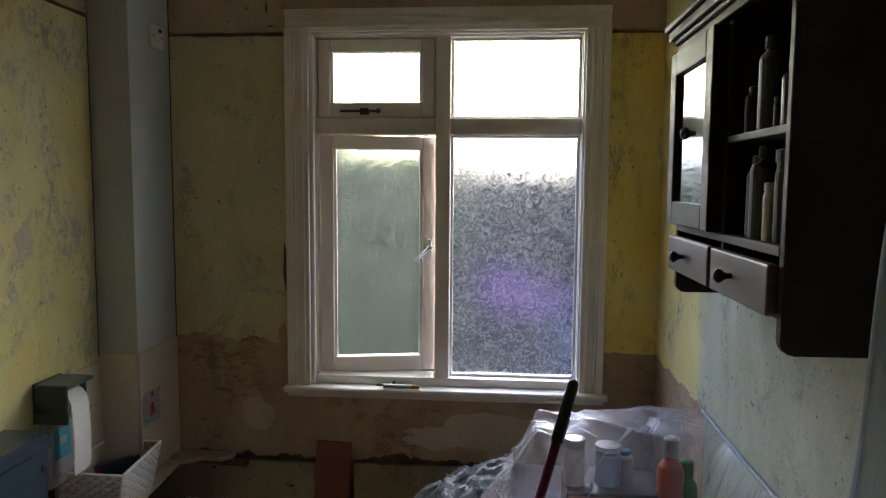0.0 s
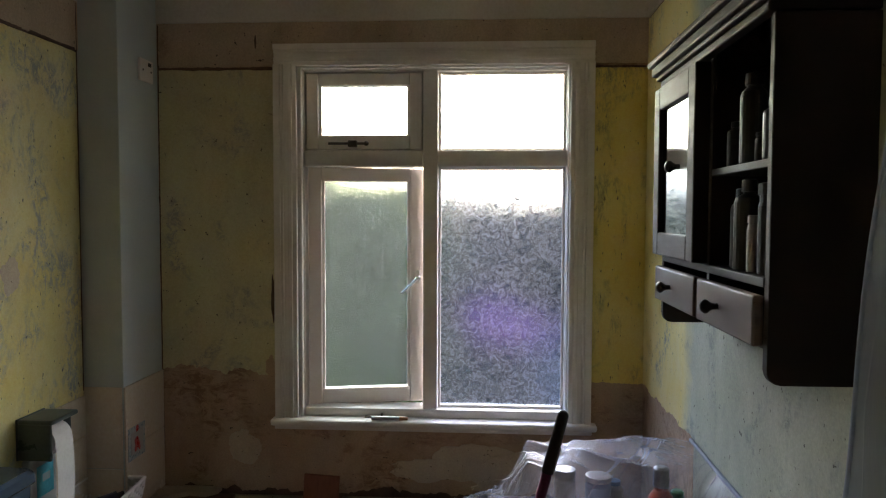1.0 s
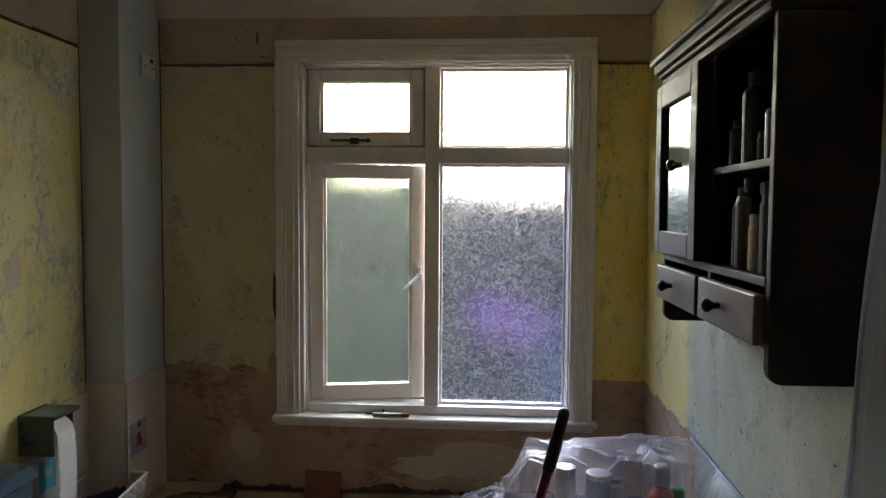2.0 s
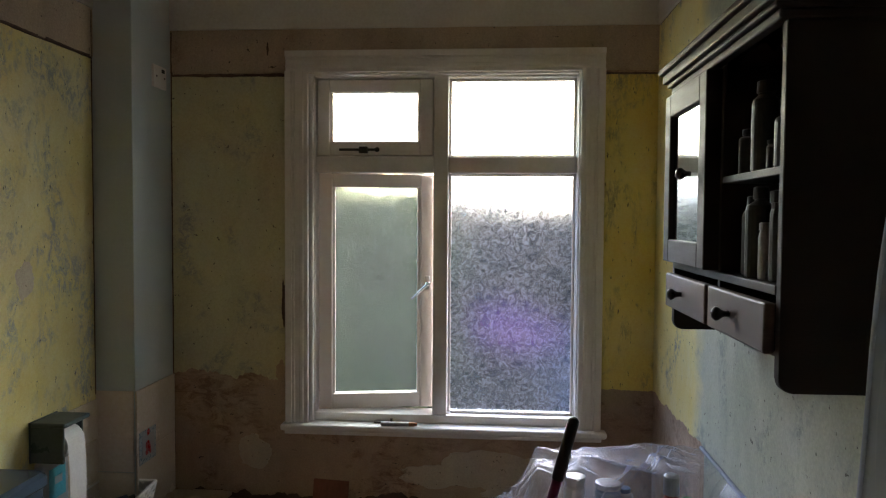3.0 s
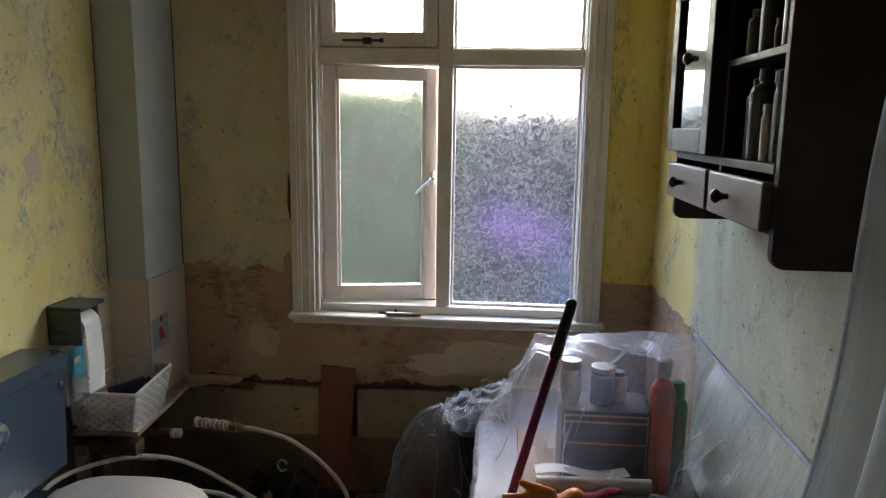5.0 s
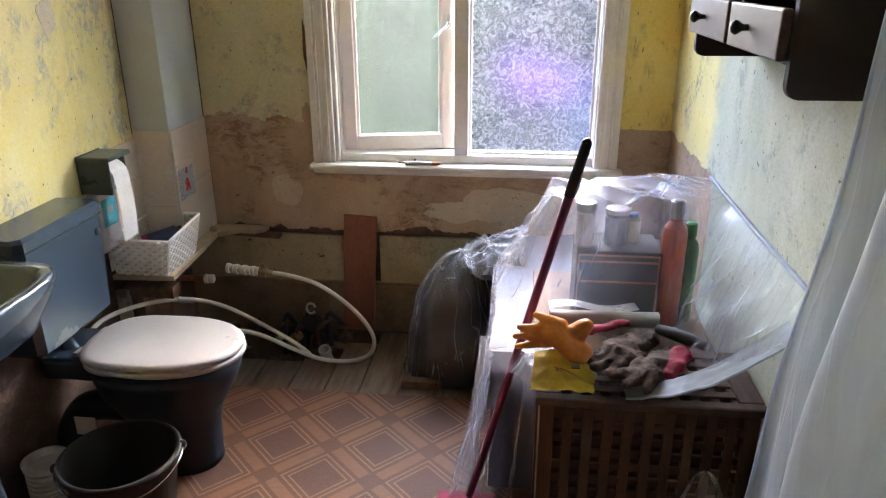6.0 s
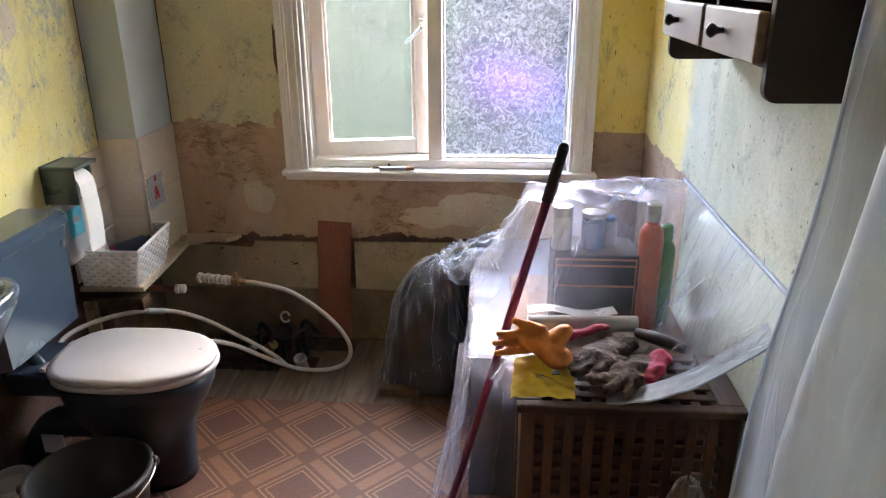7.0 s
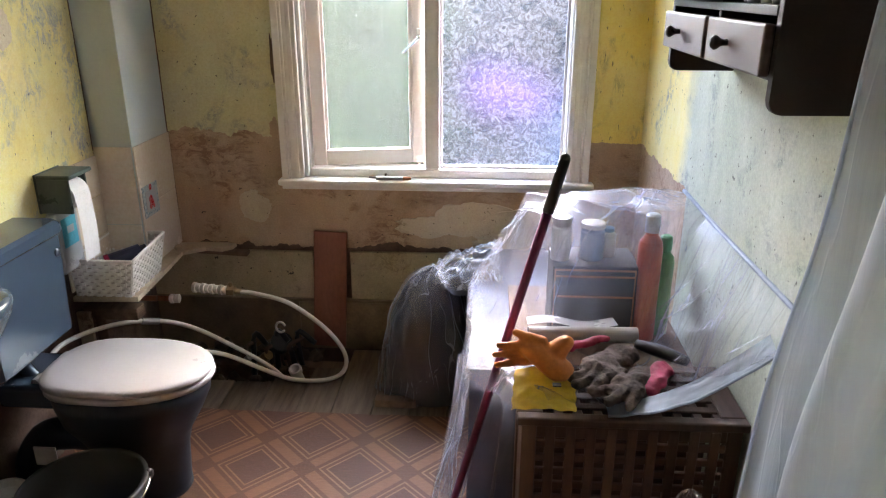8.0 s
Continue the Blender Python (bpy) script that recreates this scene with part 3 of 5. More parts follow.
def crack(parent, u0, u1, z, place, width, seed, n=70):
    """A dark crack that runs along a wall."""
    return part("crack", ragged(bm_new(), u0, u1, z - width, z + width, place, 0.0058, n, width * 0.9, width * 0.8, seed, 12.0), BARE, parent)


gap("corner_gap", wall_west, 0.97, 2.36, lambda y, w, z: (XL + w, -0.320 + y, z), 0.0018, 51.0)
gap("corner_gap", wall_north, 0.60, 2.36, lambda x, w, z: (-1.096 + x, -w, z), 0.0018, 53.0)
crack(wall_north, -1.094, -0.628, 2.188, on_window_wall, 0.0050, 57.0)
crack(wall_north, 0.628, XR - 0.004, 2.184, on_window_wall, 0.0040, 59.0, 30)
crack(wall_west, -0.58, -0.33, 2.196, on_left, 0.0035, 61.0, 40)
crack(wall_west, -1.05, -0.62, 2.193, on_left, 0.0045, 63.0)
crack(wall_west, -2.2, -1.12, 2.192, on_left, 0.0030, 65.0)
crack(wall_north, -1.094, -0.85, 2.372, on_window_wall, 0.0020, 67.0, 40)

# pipe boxing in the corner, tiled at the bottom
boxing = thing("pipe_boxing", (-1.175, -0.15, 0.5), "grey-blue painted corner pipe boxing with cream tiles at its base", "boxing", kind="structure")
part("casing", box(bm_new(), XL, -1.10, -0.31, 0.0, 0.50, ZC, 0.003), BLUEGREY, boxing)
b = box(bm_new(), -1.247, -1.104, -0.317, -0.311, 0.682, 0.982, 0.0015, 1)
tile = part("tile", b, TILE, boxing)
part("tile", box(bm_new(), -1.247, -1.104, -0.317, -0.311, 0.505, 0.679, 0.0015, 1), TILE, boxing)
for z0, z1 in ((0.748, 0.982), (0.505, 0.7465)):
    part("tile", box(bm_new(), -1.099, -1.092, -0.313, -0.004, z0, z1, 0.0015, 1), TILE, boxing)
decor = part("decorated_tile", box(bm_new(), -1.0915, -1.089, -0.302, -0.175, 0.700, 0.823, 0.0006, 1), DECOR_BLUE, boxing, "picture tile with a blue-grey patterned border")
part("tile_field", box(bm_new(), -1.0888, -1.0878, -0.283, -0.194, 0.720, 0.803), SEAT_WHITE, decor)
b = bm_new()
for y, z, r in ((-0.235, 0.826, 0.010), (-0.240, 0.778, 0.014), (-0.228, 0.765, 0.011), (-0.247, 0.752, 0.010), (-0.222, 0.750, 0.008)):
    flake(b, y, z, r, r * 1.1, lambda u, w, zz: (-1.0877 + w, u - 0.003, zz - 0.015), 0.0008, y * 40)
part("red_motif", b, DECOR_RED, decor)
for y0, y1 in ((-0.462, -0.318), (-0.610, -0.465)):
    for z0, z1 in ((0.806, 0.952), (0.657, 0.803), (0.520, 0.654)):
        part("tile", box(bm_new(), XL + 0.0045, XL + 0.011, y0, y1, z0, z1, 0.0015, 1), TILE, wall_west)

# cracked socket plate on the boxing
plate = thing("wall_switch", (-1.10, -0.11, 2.16), "cream pull-switch plate high on the boxing", "switch")
part("plate", box(bm_new(), -1.0995, -1.088, -0.165, -0.062, 2.118, 2.203, 0.003), GLOSS_WHITE, plate)
part("rocker", box(bm_new(), -1.088, -1.084, -0.105, -0.085, 2.178, 2.192, 0.001), BLACKPL, plate)
part("screw", rod(bm_new(), (-1.089, -0.145, 2.16), (-1.0865, -0.145, 2.16), 0.004, seg=10), IRON, plate)
part("screw", rod(bm_new(), (-1.089, -0.080, 2.16), (-1.0865, -0.080, 2.16), 0.004, seg=10), IRON, plate)

# ---- floor ----
floor = setting("floor", box(bm_new(), XL - 0.1, XR + 0.1, YB, 0.03, -0.40, -0.30), RUBBLE, "dirty ground under the lifted floorboards", "floor")
b = bm_new()
box(b, XL, XR, YB, -0.62, -0.025, 0.0)
part("subfloor", b, BOARD, floor, "old boards under the vinyl")
for y in (-0.56, -0.10):
    part("joist", box(bm_new(), XL, XR, y - 0.03, y + 0.03, -0.30, -0.0255), RAWWOOD, floor)
x, k = XL, 0
while x < XR - 0.02:
    x1 = min(x + 0.148 + 0.008 * math.sin(k * 2.3), XR)
    far = -0.002
    if x1 > -1.10 and x < -0.62:
        far = -0.285 + 0.02 * math.sin(k * 1.9)
    elif x < -0.45 and x1 > -0.62:
        far = -0.17
    part("floorboard", box(bm_new(), x + 0.002, x1 - 0.002, -0.62, far, -0.024, 0.002 * math.sin(k * 1.3) - 0.001, 0.0025, 1), BOARD, floor)
    x, k = x1, k + 1
lino = ragged(bm_new(), XL, XR, 0, 1, lambda u, w, z: (u, YB if z < 0.5 else -0.522 + (z - 1), w + 0.0012), 0.003, 120, 0.0, 0.006, 31.0)
setting("vinyl_flooring", lino, LINO, "brown printed vinyl with a diagonal parquet-square pattern, cut back", "flooring")

# rubble and old pipework in the hole
b = bm_new()
surface(b, lambda u, v: Vector((-1.12 + 0.62 * u, -0.28 + 0.29 * v, -0.17 + 0.17 * v + 0.06 * noise.noise((u * 9, v * 6, 2)) + 0.03 * noise.noise((u * 26, v * 18, 5)))), 50, 26)
for k in range(60):
    u, v = random.random(), random.random()
    ball(b, (-1.10 + 0.56 * u, -0.27 + 0.25 * v, -0.12 + 0.15 * v), 0.012 + 0.022 * random.random(), (1, 0.8, 0.6), 8)
tagged(link("rubble", b, RUBBLE), "dark rubble and dirt in the floor opening", "rubble", kind="stuff")

stub = thing("waste_pipe_stub", (-0.56, -0.235, -0.25), "white plastic waste pipe end standing out of the floor", "pipe")
b = lathe(bm_new(), [(0.018, -0.25), (0.021, -0.25), (0.021, 0.045), (0.027, 0.046), (0.027, 0.068), (0.020, 0.068), (0.018, 0.05), (0.018, -0.2)], pose(-0.560, -0.228, -0.022, 24, -8, 0))
part("socket", b, WHITEPIPE, stub, smooth=False)
drain = thing("old_drain_trap", (-0.68, -0.10, -0.2), "blackened old drain trap and fittings in the hole", "pipe")
part("trap", tube(bm_new(), [(-0.74, -0.10, -0.2), (-0.72, -0.10, 0.02), (-0.68, -0.11, 0.075), (-0.635, -0.10, 0.04), (-0.61, -0.07, -0.2)], 0.022, 14), BLACKPL, drain, smooth=True)
part("collar", lathe(bm_new(), [(0.03, 0), (0.046, 0.0), (0.046, 0.035), (0.03, 0.036)], pose(-0.665, -0.11, 0.07, 30, 20, 0)), BLACKPL, drain)
for k in range(9):
    a = k * 2.4
    part("pipe_bit", tube(bm_new(), [(-0.85 + 0.035 * k, -0.12 + 0.03 * math.sin(a), -0.08), (-0.83 + 0.03 * k, -0.14 + 0.04 * math.cos(a), 0.03 + 0.05 * (k % 3)), (-0.80 + 0.035 * k, -0.10 + 0.03 * math.sin(a * 2), 0.07 + 0.03 * (k % 2))], 0.006 + 0.003 * (k % 3), 8, 5), (RUBBLE, BARE, BLACKPL)[k % 3], drain, smooth=True)
part("ring", tube(bm_new(), [(-0.655 + 0.02 * math.cos(a), -0.125, 0.165 + 0.024 * math.sin(a)) for a in np.linspace(0.3, 5.6, 9)], 0.005, 8, 4), WHITEPIPE, drain, "loose white plastic ring", True)
part("fitting", rod(bm_new(), (-0.74, -0.16, 0.02), (-0.70, -0.18, 0.06), 0.022), BRASS, drain)
part("fitting", rod(bm_new(), (-0.80, -0.18, 0.03), (-0.775, -0.2, 0.06), 0.014), ALU, drain)

# terracotta board leaning on the wall
setting("wall_board", box(bm_new(), -0.542, -0.399, -0.014, -0.002, -0.004, 0.540, 0.002, 1, Matrix.Translation((0, -0.004, 0)) @ pose(0, 0, 0, 0, 3.2, 0)), REDBOARD, "terracotta coloured upright board against the wall", "board")

# ---- window ----
window = thing("window_1", (0, 0.06, 0.80), "old cream painted timber window, one casement ajar, panes fogged with condensation", "window", kind="structure")


def moulding(x0, x1, z0, z1, vertical, side):
    """One length of stepped architrave; side: which way its thick outer edge lies."""
    b = bm_new()
    for a, c, d in ((0.0, 1.0, 0.016), (0.0, 0.30, 0.030), (0.30, 0.42, 0.024), (0.62, 0.80, 0.022), (0.90, 1.0, 0.012)):
        if vertical:
            p, q = (x0 + (x1 - x0) * a, x0 + (x1 - x0) * c) if side < 0 else (x1 - (x1 - x0) * a, x1 - (x1 - x0) * c)
            box(b, min(p, q), max(p, q), -d, 0.0, z0, z1, 0.003)
        else:
            box(b, x0, x1, -d, 0.0, z1 - (z1 - z0) * c, z1 - (z1 - z0) * a, 0.003)
    return b


part("architrave", moulding(-0.625, -0.535, 0.798, 2.20, True, -1), GLOSS_WHITE, window, "moulded cream architrave")
part("architrave", moulding(0.535, 0.625, 0.798, 2.20, True, 1), GLOSS_WHITE, window)
part("architrave", moulding(-0.625, 0.625, 2.195, 2.278, False, 1), GLOSS_WHITE, window)
b = box(bm_new(), -0.642, 0.648, -0.046, 0.10, 0.770, 0.798, 0.011, 3)
box(b, -0.630, 0.630, -0.022, 0.0, 0.752, 0.768, 0.004)
part("window_sill", b, GLOSS_WHITE, window, "rounded cream sill board")
b = bm_new()
box(b, -0.56, -0.515, 0.03, 0.13, 0.798, 2.235, 0.003)
box(b, 0.525, 0.56, 0.03, 0.13, 0.798, 2.235, 0.003)
box(b, -0.515, 0.525, 0.03, 0.13, 2.180, 2.235, 0.003)
box(b, -0.515, 0.525, 0.022, 0.13, 0.798, 0.832, 0.003)
box(b, -0.535, -0.520, 0.005, 0.03, 0.798, 2.20, 0.003)
box(b, 0.528, 0.543, 0.005, 0.03, 0.798, 2.20, 0.003)
box(b, -0.52, 0.528, 0.005, 0.03, 2.188, 2.20, 0.003)
for x0, x1, z0, z1 in ((-0.516, -0.498, 1.868, 2.182), (-0.056, -0.038, 1.868, 2.182), (-0.498, -0.056, 1.868, 1.886), (-0.498, -0.056, 2.164, 2.182)):
    box(b, x0, x1, 0.087, 0.11, z0, z1)
part("window_frame", b, GLOSS_WHITE, window)
part("mullion", box(bm_new(), -0.038, 0.021, 0.025, 0.13, 0.832, 2.180, 0.004), GLOSS_WHITE, window)
part("transom", box(bm_new(), -0.515, -0.038, 0.028, 0.13, 1.805, 1.868, 0.004), GLOSS_WHITE, window)
part("transom", box(bm_new(), 0.021, 0.525, 0.028, 0.13, 1.803, 1.868, 0.004), GLOSS_WHITE, window)


def beads(x0, x1, z0, z1, y, w=0.014):
    b = bm_new()
    box(b, x0, x0 + w, y - 0.012, y, z0, z1, 0.003)
    box(b, x1 - w, x1, y - 0.012, y, z0, z1, 0.003)
    box(b, x0 + w, x1 - w, y - 0.012, y, z1 - w, z1, 0.003)
    box(b, x0 + w, x1 - w, y - 0.012, y, z0, z0 + w, 0.003)
    return b


def pane(x0, x1, z0, z1, y, material, parent, turn=None):
    ob = part("pane", box(bm_new(), x0, x1, y, y + 0.004, z0, z1, turn=turn), material, parent, "fogged window pane")
    ob.visible_shadow = False
    return ob


pane(0.019, 0.527, 1.866, 2.182, 0.075, WET_LIGHT, window)
part("glazing_bead", beads(0.021, 0.525, 1.868, 2.180, 0.075, 0.011), GLOSS_WHITE, window)
pane(0.019, 0.527, 0.830, 1.805, 0.075, WET, window)
part("glazing_bead", beads(0.021, 0.525, 0.832, 1.803, 0.075, 0.011), GLOSS_WHITE, window)


def sash(name, x0, x1, z0, z1, w, y0, y1, material, glass, turn, label):
    s = thing(name, (x0, y0, z0), "", "")
    bpy.context.view_layer.update()
    s.parent = window
    s.matrix_parent_inverse = window.matrix_world.inverted()
    tagged(s, label)
    b = bm_new()
    box(b, x0, x0 + w, y0, y1, z0, z1, 0.004, turn=turn)
    box(b, x1 - w, x1, y0, y1, z0, z1, 0.004, turn=turn)
    box(b, x0 + w, x1 - w, y0 + 0.0015, y1, z1 - w, z1, 0.004, turn=turn)
    box(b, x0 + w, x1 - w, y0 + 0.0015, y1, z0, z0 + w * 1.15, 0.004, turn=turn)
    i, k = w * 0.8, 0.012
    box(b, x0 + i, x0 + i + k + w * 0.2, y0 + 0.010, y1 - 0.01, z0 + i, z1 - i, 0.002, turn=turn)
    box(b, x1 - i - k - w * 0.2, x1 - i, y0 + 0.010, y1 - 0.01, z0 + i, z1 - i, 0.002, turn=turn)
    part("sash_frame", b, material, s)
    pane(x0 + w - 0.004, x1 - w + 0.004, z0 + w - 0.004, z1 - w + 0.004, (y0 + y1) / 2, glass, s, turn)
    return s


fan = sash("fanlight", -0.510, -0.043, 1.873, 2.175, 0.050, 0.037, 0.085, GLOSS_WHITE, WET_LIGHT, None, "small closed top light")
b = box(bm_new(), -0.415, -0.255, 0.008, 0.016, 1.889, 1.899, 0.002)
box(b, -0.335, -0.300, 0.004, 0.028, 1.880, 1.906, 0.003)
ball(b, (-0.262, 0.010, 1.894), 0.010)
part("stay", b, IRON, fan, "dark metal stay bar")
OPEN = Matrix.Translation((-0.512, 0.075, 0)) @ Matrix.Rotation(radians(11), 4, "Z") @ Matrix.Translation((0.512, -0.075, 0))
casement = sash("casement", -0.511, -0.042, 0.836, 1.803, 0.054, 0.050, 0.095, SASH_LIT, WET_GREEN, OPEN, "casement standing ajar")
b = bm_new()
box(b, -0.076, -0.058, 0.040, 0.050, 1.33, 1.385, 0.003, turn=OPEN)
part("fastener_plate", b, GLOSS_WHITE, casement)
b = bm_new()
rod(b, OPEN @ Vector((-0.066, 0.036, 1.352)), OPEN @ Vector((-0.135, 0.018, 1.292)), 0.0065, 0.004, 10)
ball(b, OPEN @ Vector((-0.066, 0.036, 1.352)), 0.012, seg=10)
part("handle", b, CHROME, casement, "metal fastener handle")
b = bm_new()
box(b, -0.27, -0.13, 0.000, 0.014, 0.7985, 0.806, 0.002)
rod(b, (-0.20, 0.007, 0.806), (-0.20, 0.007, 0.818), 0.005)
part("stay", b, IRON, window, "casement stay lying on the frame")

pen = thing("marker_pen", (-0.16, -0.026, 0.798), "grey marker pen with orange end lying on the sill", "pen")
part("barrel", rod(bm_new(), (-0.236, -0.026, 0.8065), (-0.125, -0.026, 0.8065), 0.008), ALU, pen)
part("cap", rod(bm_new(), (-0.125, -0.026, 0.8065), (-0.092, -0.026, 0.8065), 0.0085, 0.006), ORANGE_LINE, pen, "orange end cap")

# ---- garden outside ----
ground = setting("ground", box(bm_new(), -60, 60, 0.26, 90, -0.5, -0.35), GRAVEL, "pale gravel and earth outside", "ground")


def leaves(cx, cy, cz, rx, ry, rz, count, size, material, name, parent):
    vs, fs = [], []
    for _ in range(count):
        a, e, r = random.random() * 6.283, random.uniform(-1, 1), random.random() ** 0.4
        c = math.sqrt(1 - e * e)
        p = Vector((cx + rx * r * c * math.cos(a), cy + ry * r * c * math.sin(a), cz + rz * r * e))
        p += Vector((noise.noise(p * 1.7), 0, noise.noise(p * 2.1 + Vector((5, 0, 0))))) * 0.2
        d1 = Vector((random.gauss(0, 1), random.gauss(0, 1), random.gauss(0, 1))).normalized() * size * random.uniform(0.6, 1.3)
        d2 = d1.cross(Vector((random.gauss(0, 1), random.gauss(0, 1), random.gauss(0, 1)))).normalized() * size * 0.45
        n = len(vs)
        vs += [p - d1, p + d2, p + d1, p - d2]
        fs.append((n, n + 1, n + 2, n + 3))
    me = bpy.data.meshes.new(name)
    me.from_pydata(vs, [], fs)
    me.materials.append(material)
    ob = new(name, me)
    ob.parent = parent
    ob.matrix_parent_inverse = parent.matrix_world.inverted()
    return ob


def shrub(x, y, h, rx, material, label, count=7000):
    s = thing("shrub", (x, y, -0.35), label, "shrub", "garden shrubs")
    b = bm_new()
    for k in range(5):
        a = k * 1.3
        tube(b, [(x, y, -0.35), (x + 0.2 * math.cos(a), y + 0.1 * math.sin(a), h * 0.4), (x + rx * 0.6 * math.cos(a), y + 0.25 * math.sin(a), h * 0.8)], lambda t: 0.03 - 0.022 * t, 8, 5)
    part("stems", b, BARK, s)
    leaves(x, y, h * 0.5 - 0.15, rx, 0.5, h * 0.5 + 0.2, count, 0.085, material, "crown", s)
    return s


for k, (x, y, h, rx, mt) in enumerate(((-2.6, 3.3, 2.2, 0.9, LEAF), (-1.5, 3.0, 2.1, 0.8, LEAF), (-0.7, 3.2, 2.02, 0.75, LEAF), (0.1, 3.4, 2.0, 0.75, LEAF_DARK),
                                      (0.9, 3.3, 1.92, 0.75, LEAF_DARK), (1.7, 3.6, 1.95, 0.8, LEAF_DARK), (2.6, 3.9, 1.7, 0.9, LEAF_DARK), (-3.6, 3.6, 2.2, 0.9, LEAF))):
    shrub(x, y, h, rx, mt, "leafy green garden shrub" if mt is LEAF else "dark green garden shrub")
flowers = thing("flowering_shrub", (0.45, 2.35, -0.35), "low shrub with purple flowers", "shrub")
leaves(0.45, 2.35, 0.35, 0.55, 0.3, 0.6, 1300, 0.05, LEAF_DARK, "foliage", flowers)
leaves(0.38, 2.15, 0.93, 0.34, 0.16, 0.13, 420, 0.045, FLOWER, "blossom", flowers)
shed = thing("garden_shed", (1.4, 2.6, -0.35), "pale blue painted timber garden box", "shed")
for k in range(9):
    part("plank", box(bm_new(), 0.55 + 0.16 * k, 0.703 + 0.16 * k, 2.75, 2.78, -0.35, 0.55, 0.004, 1), SHED, shed)
part("lid", box(bm_new(), 0.5, 2.05, 2.7, 3.2, 0.55, 0.59, 0.005), SHED, shed)

# ---- wall cabinet ----
cab = thing("wall_cabinet", (0.72, -1.3, 1.345), "dark-stained pine wall cabinet with mirror door, open shelves and two drawers", "cabinet")
Y0, Y1 = -1.652, -0.955


def side(y0, y1):
    """A side panel with rounded lower front corner."""
    b = bm_new()
    out = [(0.826, 1.345), (0.826, 1.934), (0.664, 1.934)]
    out += [(0.664 + 0.022 * (1 - math.cos(a)), 1.345 + 0.022 * (1 - math.sin(a))) for a in np.linspace(0, math.pi / 2, 7)]
    p = [bm_v for bm_v in (b.verts.new((x, y0, z)) for x, z in out)]
    q = [bm_v for bm_v in (b.verts.new((x, y1, z)) for x, z in out)]
    b.faces.new(p)
    b.faces.new(q)
    n = len(out)
    for i in range(n):
        b.faces.new((p[i], p[(i + 1) % n], q[(i + 1) % n], q[i]))
    bmesh.ops.bevel(b, geom=b.edges[:], offset=0.002, segments=1, affect="EDGES")
    return b


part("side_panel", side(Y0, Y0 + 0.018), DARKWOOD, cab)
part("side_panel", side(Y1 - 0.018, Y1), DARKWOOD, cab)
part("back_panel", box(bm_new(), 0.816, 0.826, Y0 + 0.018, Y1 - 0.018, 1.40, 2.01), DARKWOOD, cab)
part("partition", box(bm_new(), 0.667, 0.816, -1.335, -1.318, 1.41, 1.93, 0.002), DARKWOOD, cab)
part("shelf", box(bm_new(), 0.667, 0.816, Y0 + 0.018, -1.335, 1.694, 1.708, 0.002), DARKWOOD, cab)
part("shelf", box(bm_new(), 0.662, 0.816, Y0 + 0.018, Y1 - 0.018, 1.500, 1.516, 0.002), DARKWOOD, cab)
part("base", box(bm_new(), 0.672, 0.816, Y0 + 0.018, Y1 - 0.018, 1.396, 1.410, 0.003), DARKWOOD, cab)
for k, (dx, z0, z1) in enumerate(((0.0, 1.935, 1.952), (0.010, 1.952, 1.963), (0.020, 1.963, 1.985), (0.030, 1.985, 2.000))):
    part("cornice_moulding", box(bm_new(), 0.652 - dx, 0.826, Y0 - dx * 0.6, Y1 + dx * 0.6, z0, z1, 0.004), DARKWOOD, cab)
b = bm_new()
cols = []
for i in range(41):
    u = i / 40
    y = Y0 + 0.018 + (-1.335 - Y0 - 0.018) * u
    e = min(u, 1 - u)
    drop = 0.060 * max(0, 1 - e / 0.09) ** 0.9 + 0.016 * (1 - math.cos(min(e, 0.34) / 0.34 * 2 * math.pi)) * 0.6 + 0.022 - 0.014 * min(1, e * 2.6)
    cols.append([b.verts.new((x, y, z)) for x, z in ((0.672, 1.936), (0.672, 1.936), (0.672, 1.936 - drop), (0.672, 1.936 - drop))])
for p, q in zip(cols, cols[1:]):
    for i in range(4):
        b.faces.new((p[i], q[i], q[(i + 1) % 4], p[(i + 1) % 4]))
b.faces.new(cols[0])
b.faces.new(cols[-1])
part("shaped_valance", b, DARKWOOD, cab, "scalloped valance over the open shelves")


def knob(y, z, x, parent):
    part("knob", lathe(bm_new(), [(0.006, 0.0), (0.0065, 0.010), (0.009, 0.014), (0.0135, 0.020), (0.0135, 0.025), (0.008, 0.031), (0.0, 0.032)], pose(x, y, z, 0, -90, 0), 18), BLACKKNOB, parent, "black turned knob", True)


door = thing("door", (0.64, -1.30, 1.52), "", "")
door.parent, door.matrix_parent_inverse = cab, cab.matrix_world.inverted()
b = bm_new()
for y0, y1, z0, z1 in ((-1.312, -1.262, 1.518, 1.928), (-1.008, -0.958, 1.518, 1.928), (-1.262, -1.008, 1.873, 1.928), (-1.262, -1.008, 1.518, 1.573)):
    box(b, 0.638, 0.672, y0, y1, z0, z1, 0.003)
for y0, y1, z0, z1 in ((-1.268, -1.254, 1.573, 1.873), (-1.016, -1.002, 1.573, 1.873), (-1.254, -1.016, 1.862, 1.880), (-1.254, -1.016, 1.566, 1.584)):
    box(b, 0.656, 0.656, y0, y1, z0, z1, 0.003)
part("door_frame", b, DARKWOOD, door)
part("mirror", box(bm_new(), 0.649, 0.652, -1.262, -1.008, 1.573, 1.873), MIRROR, door, "misty mirror")
knob(-1.205, 1.722, 0.638, door)
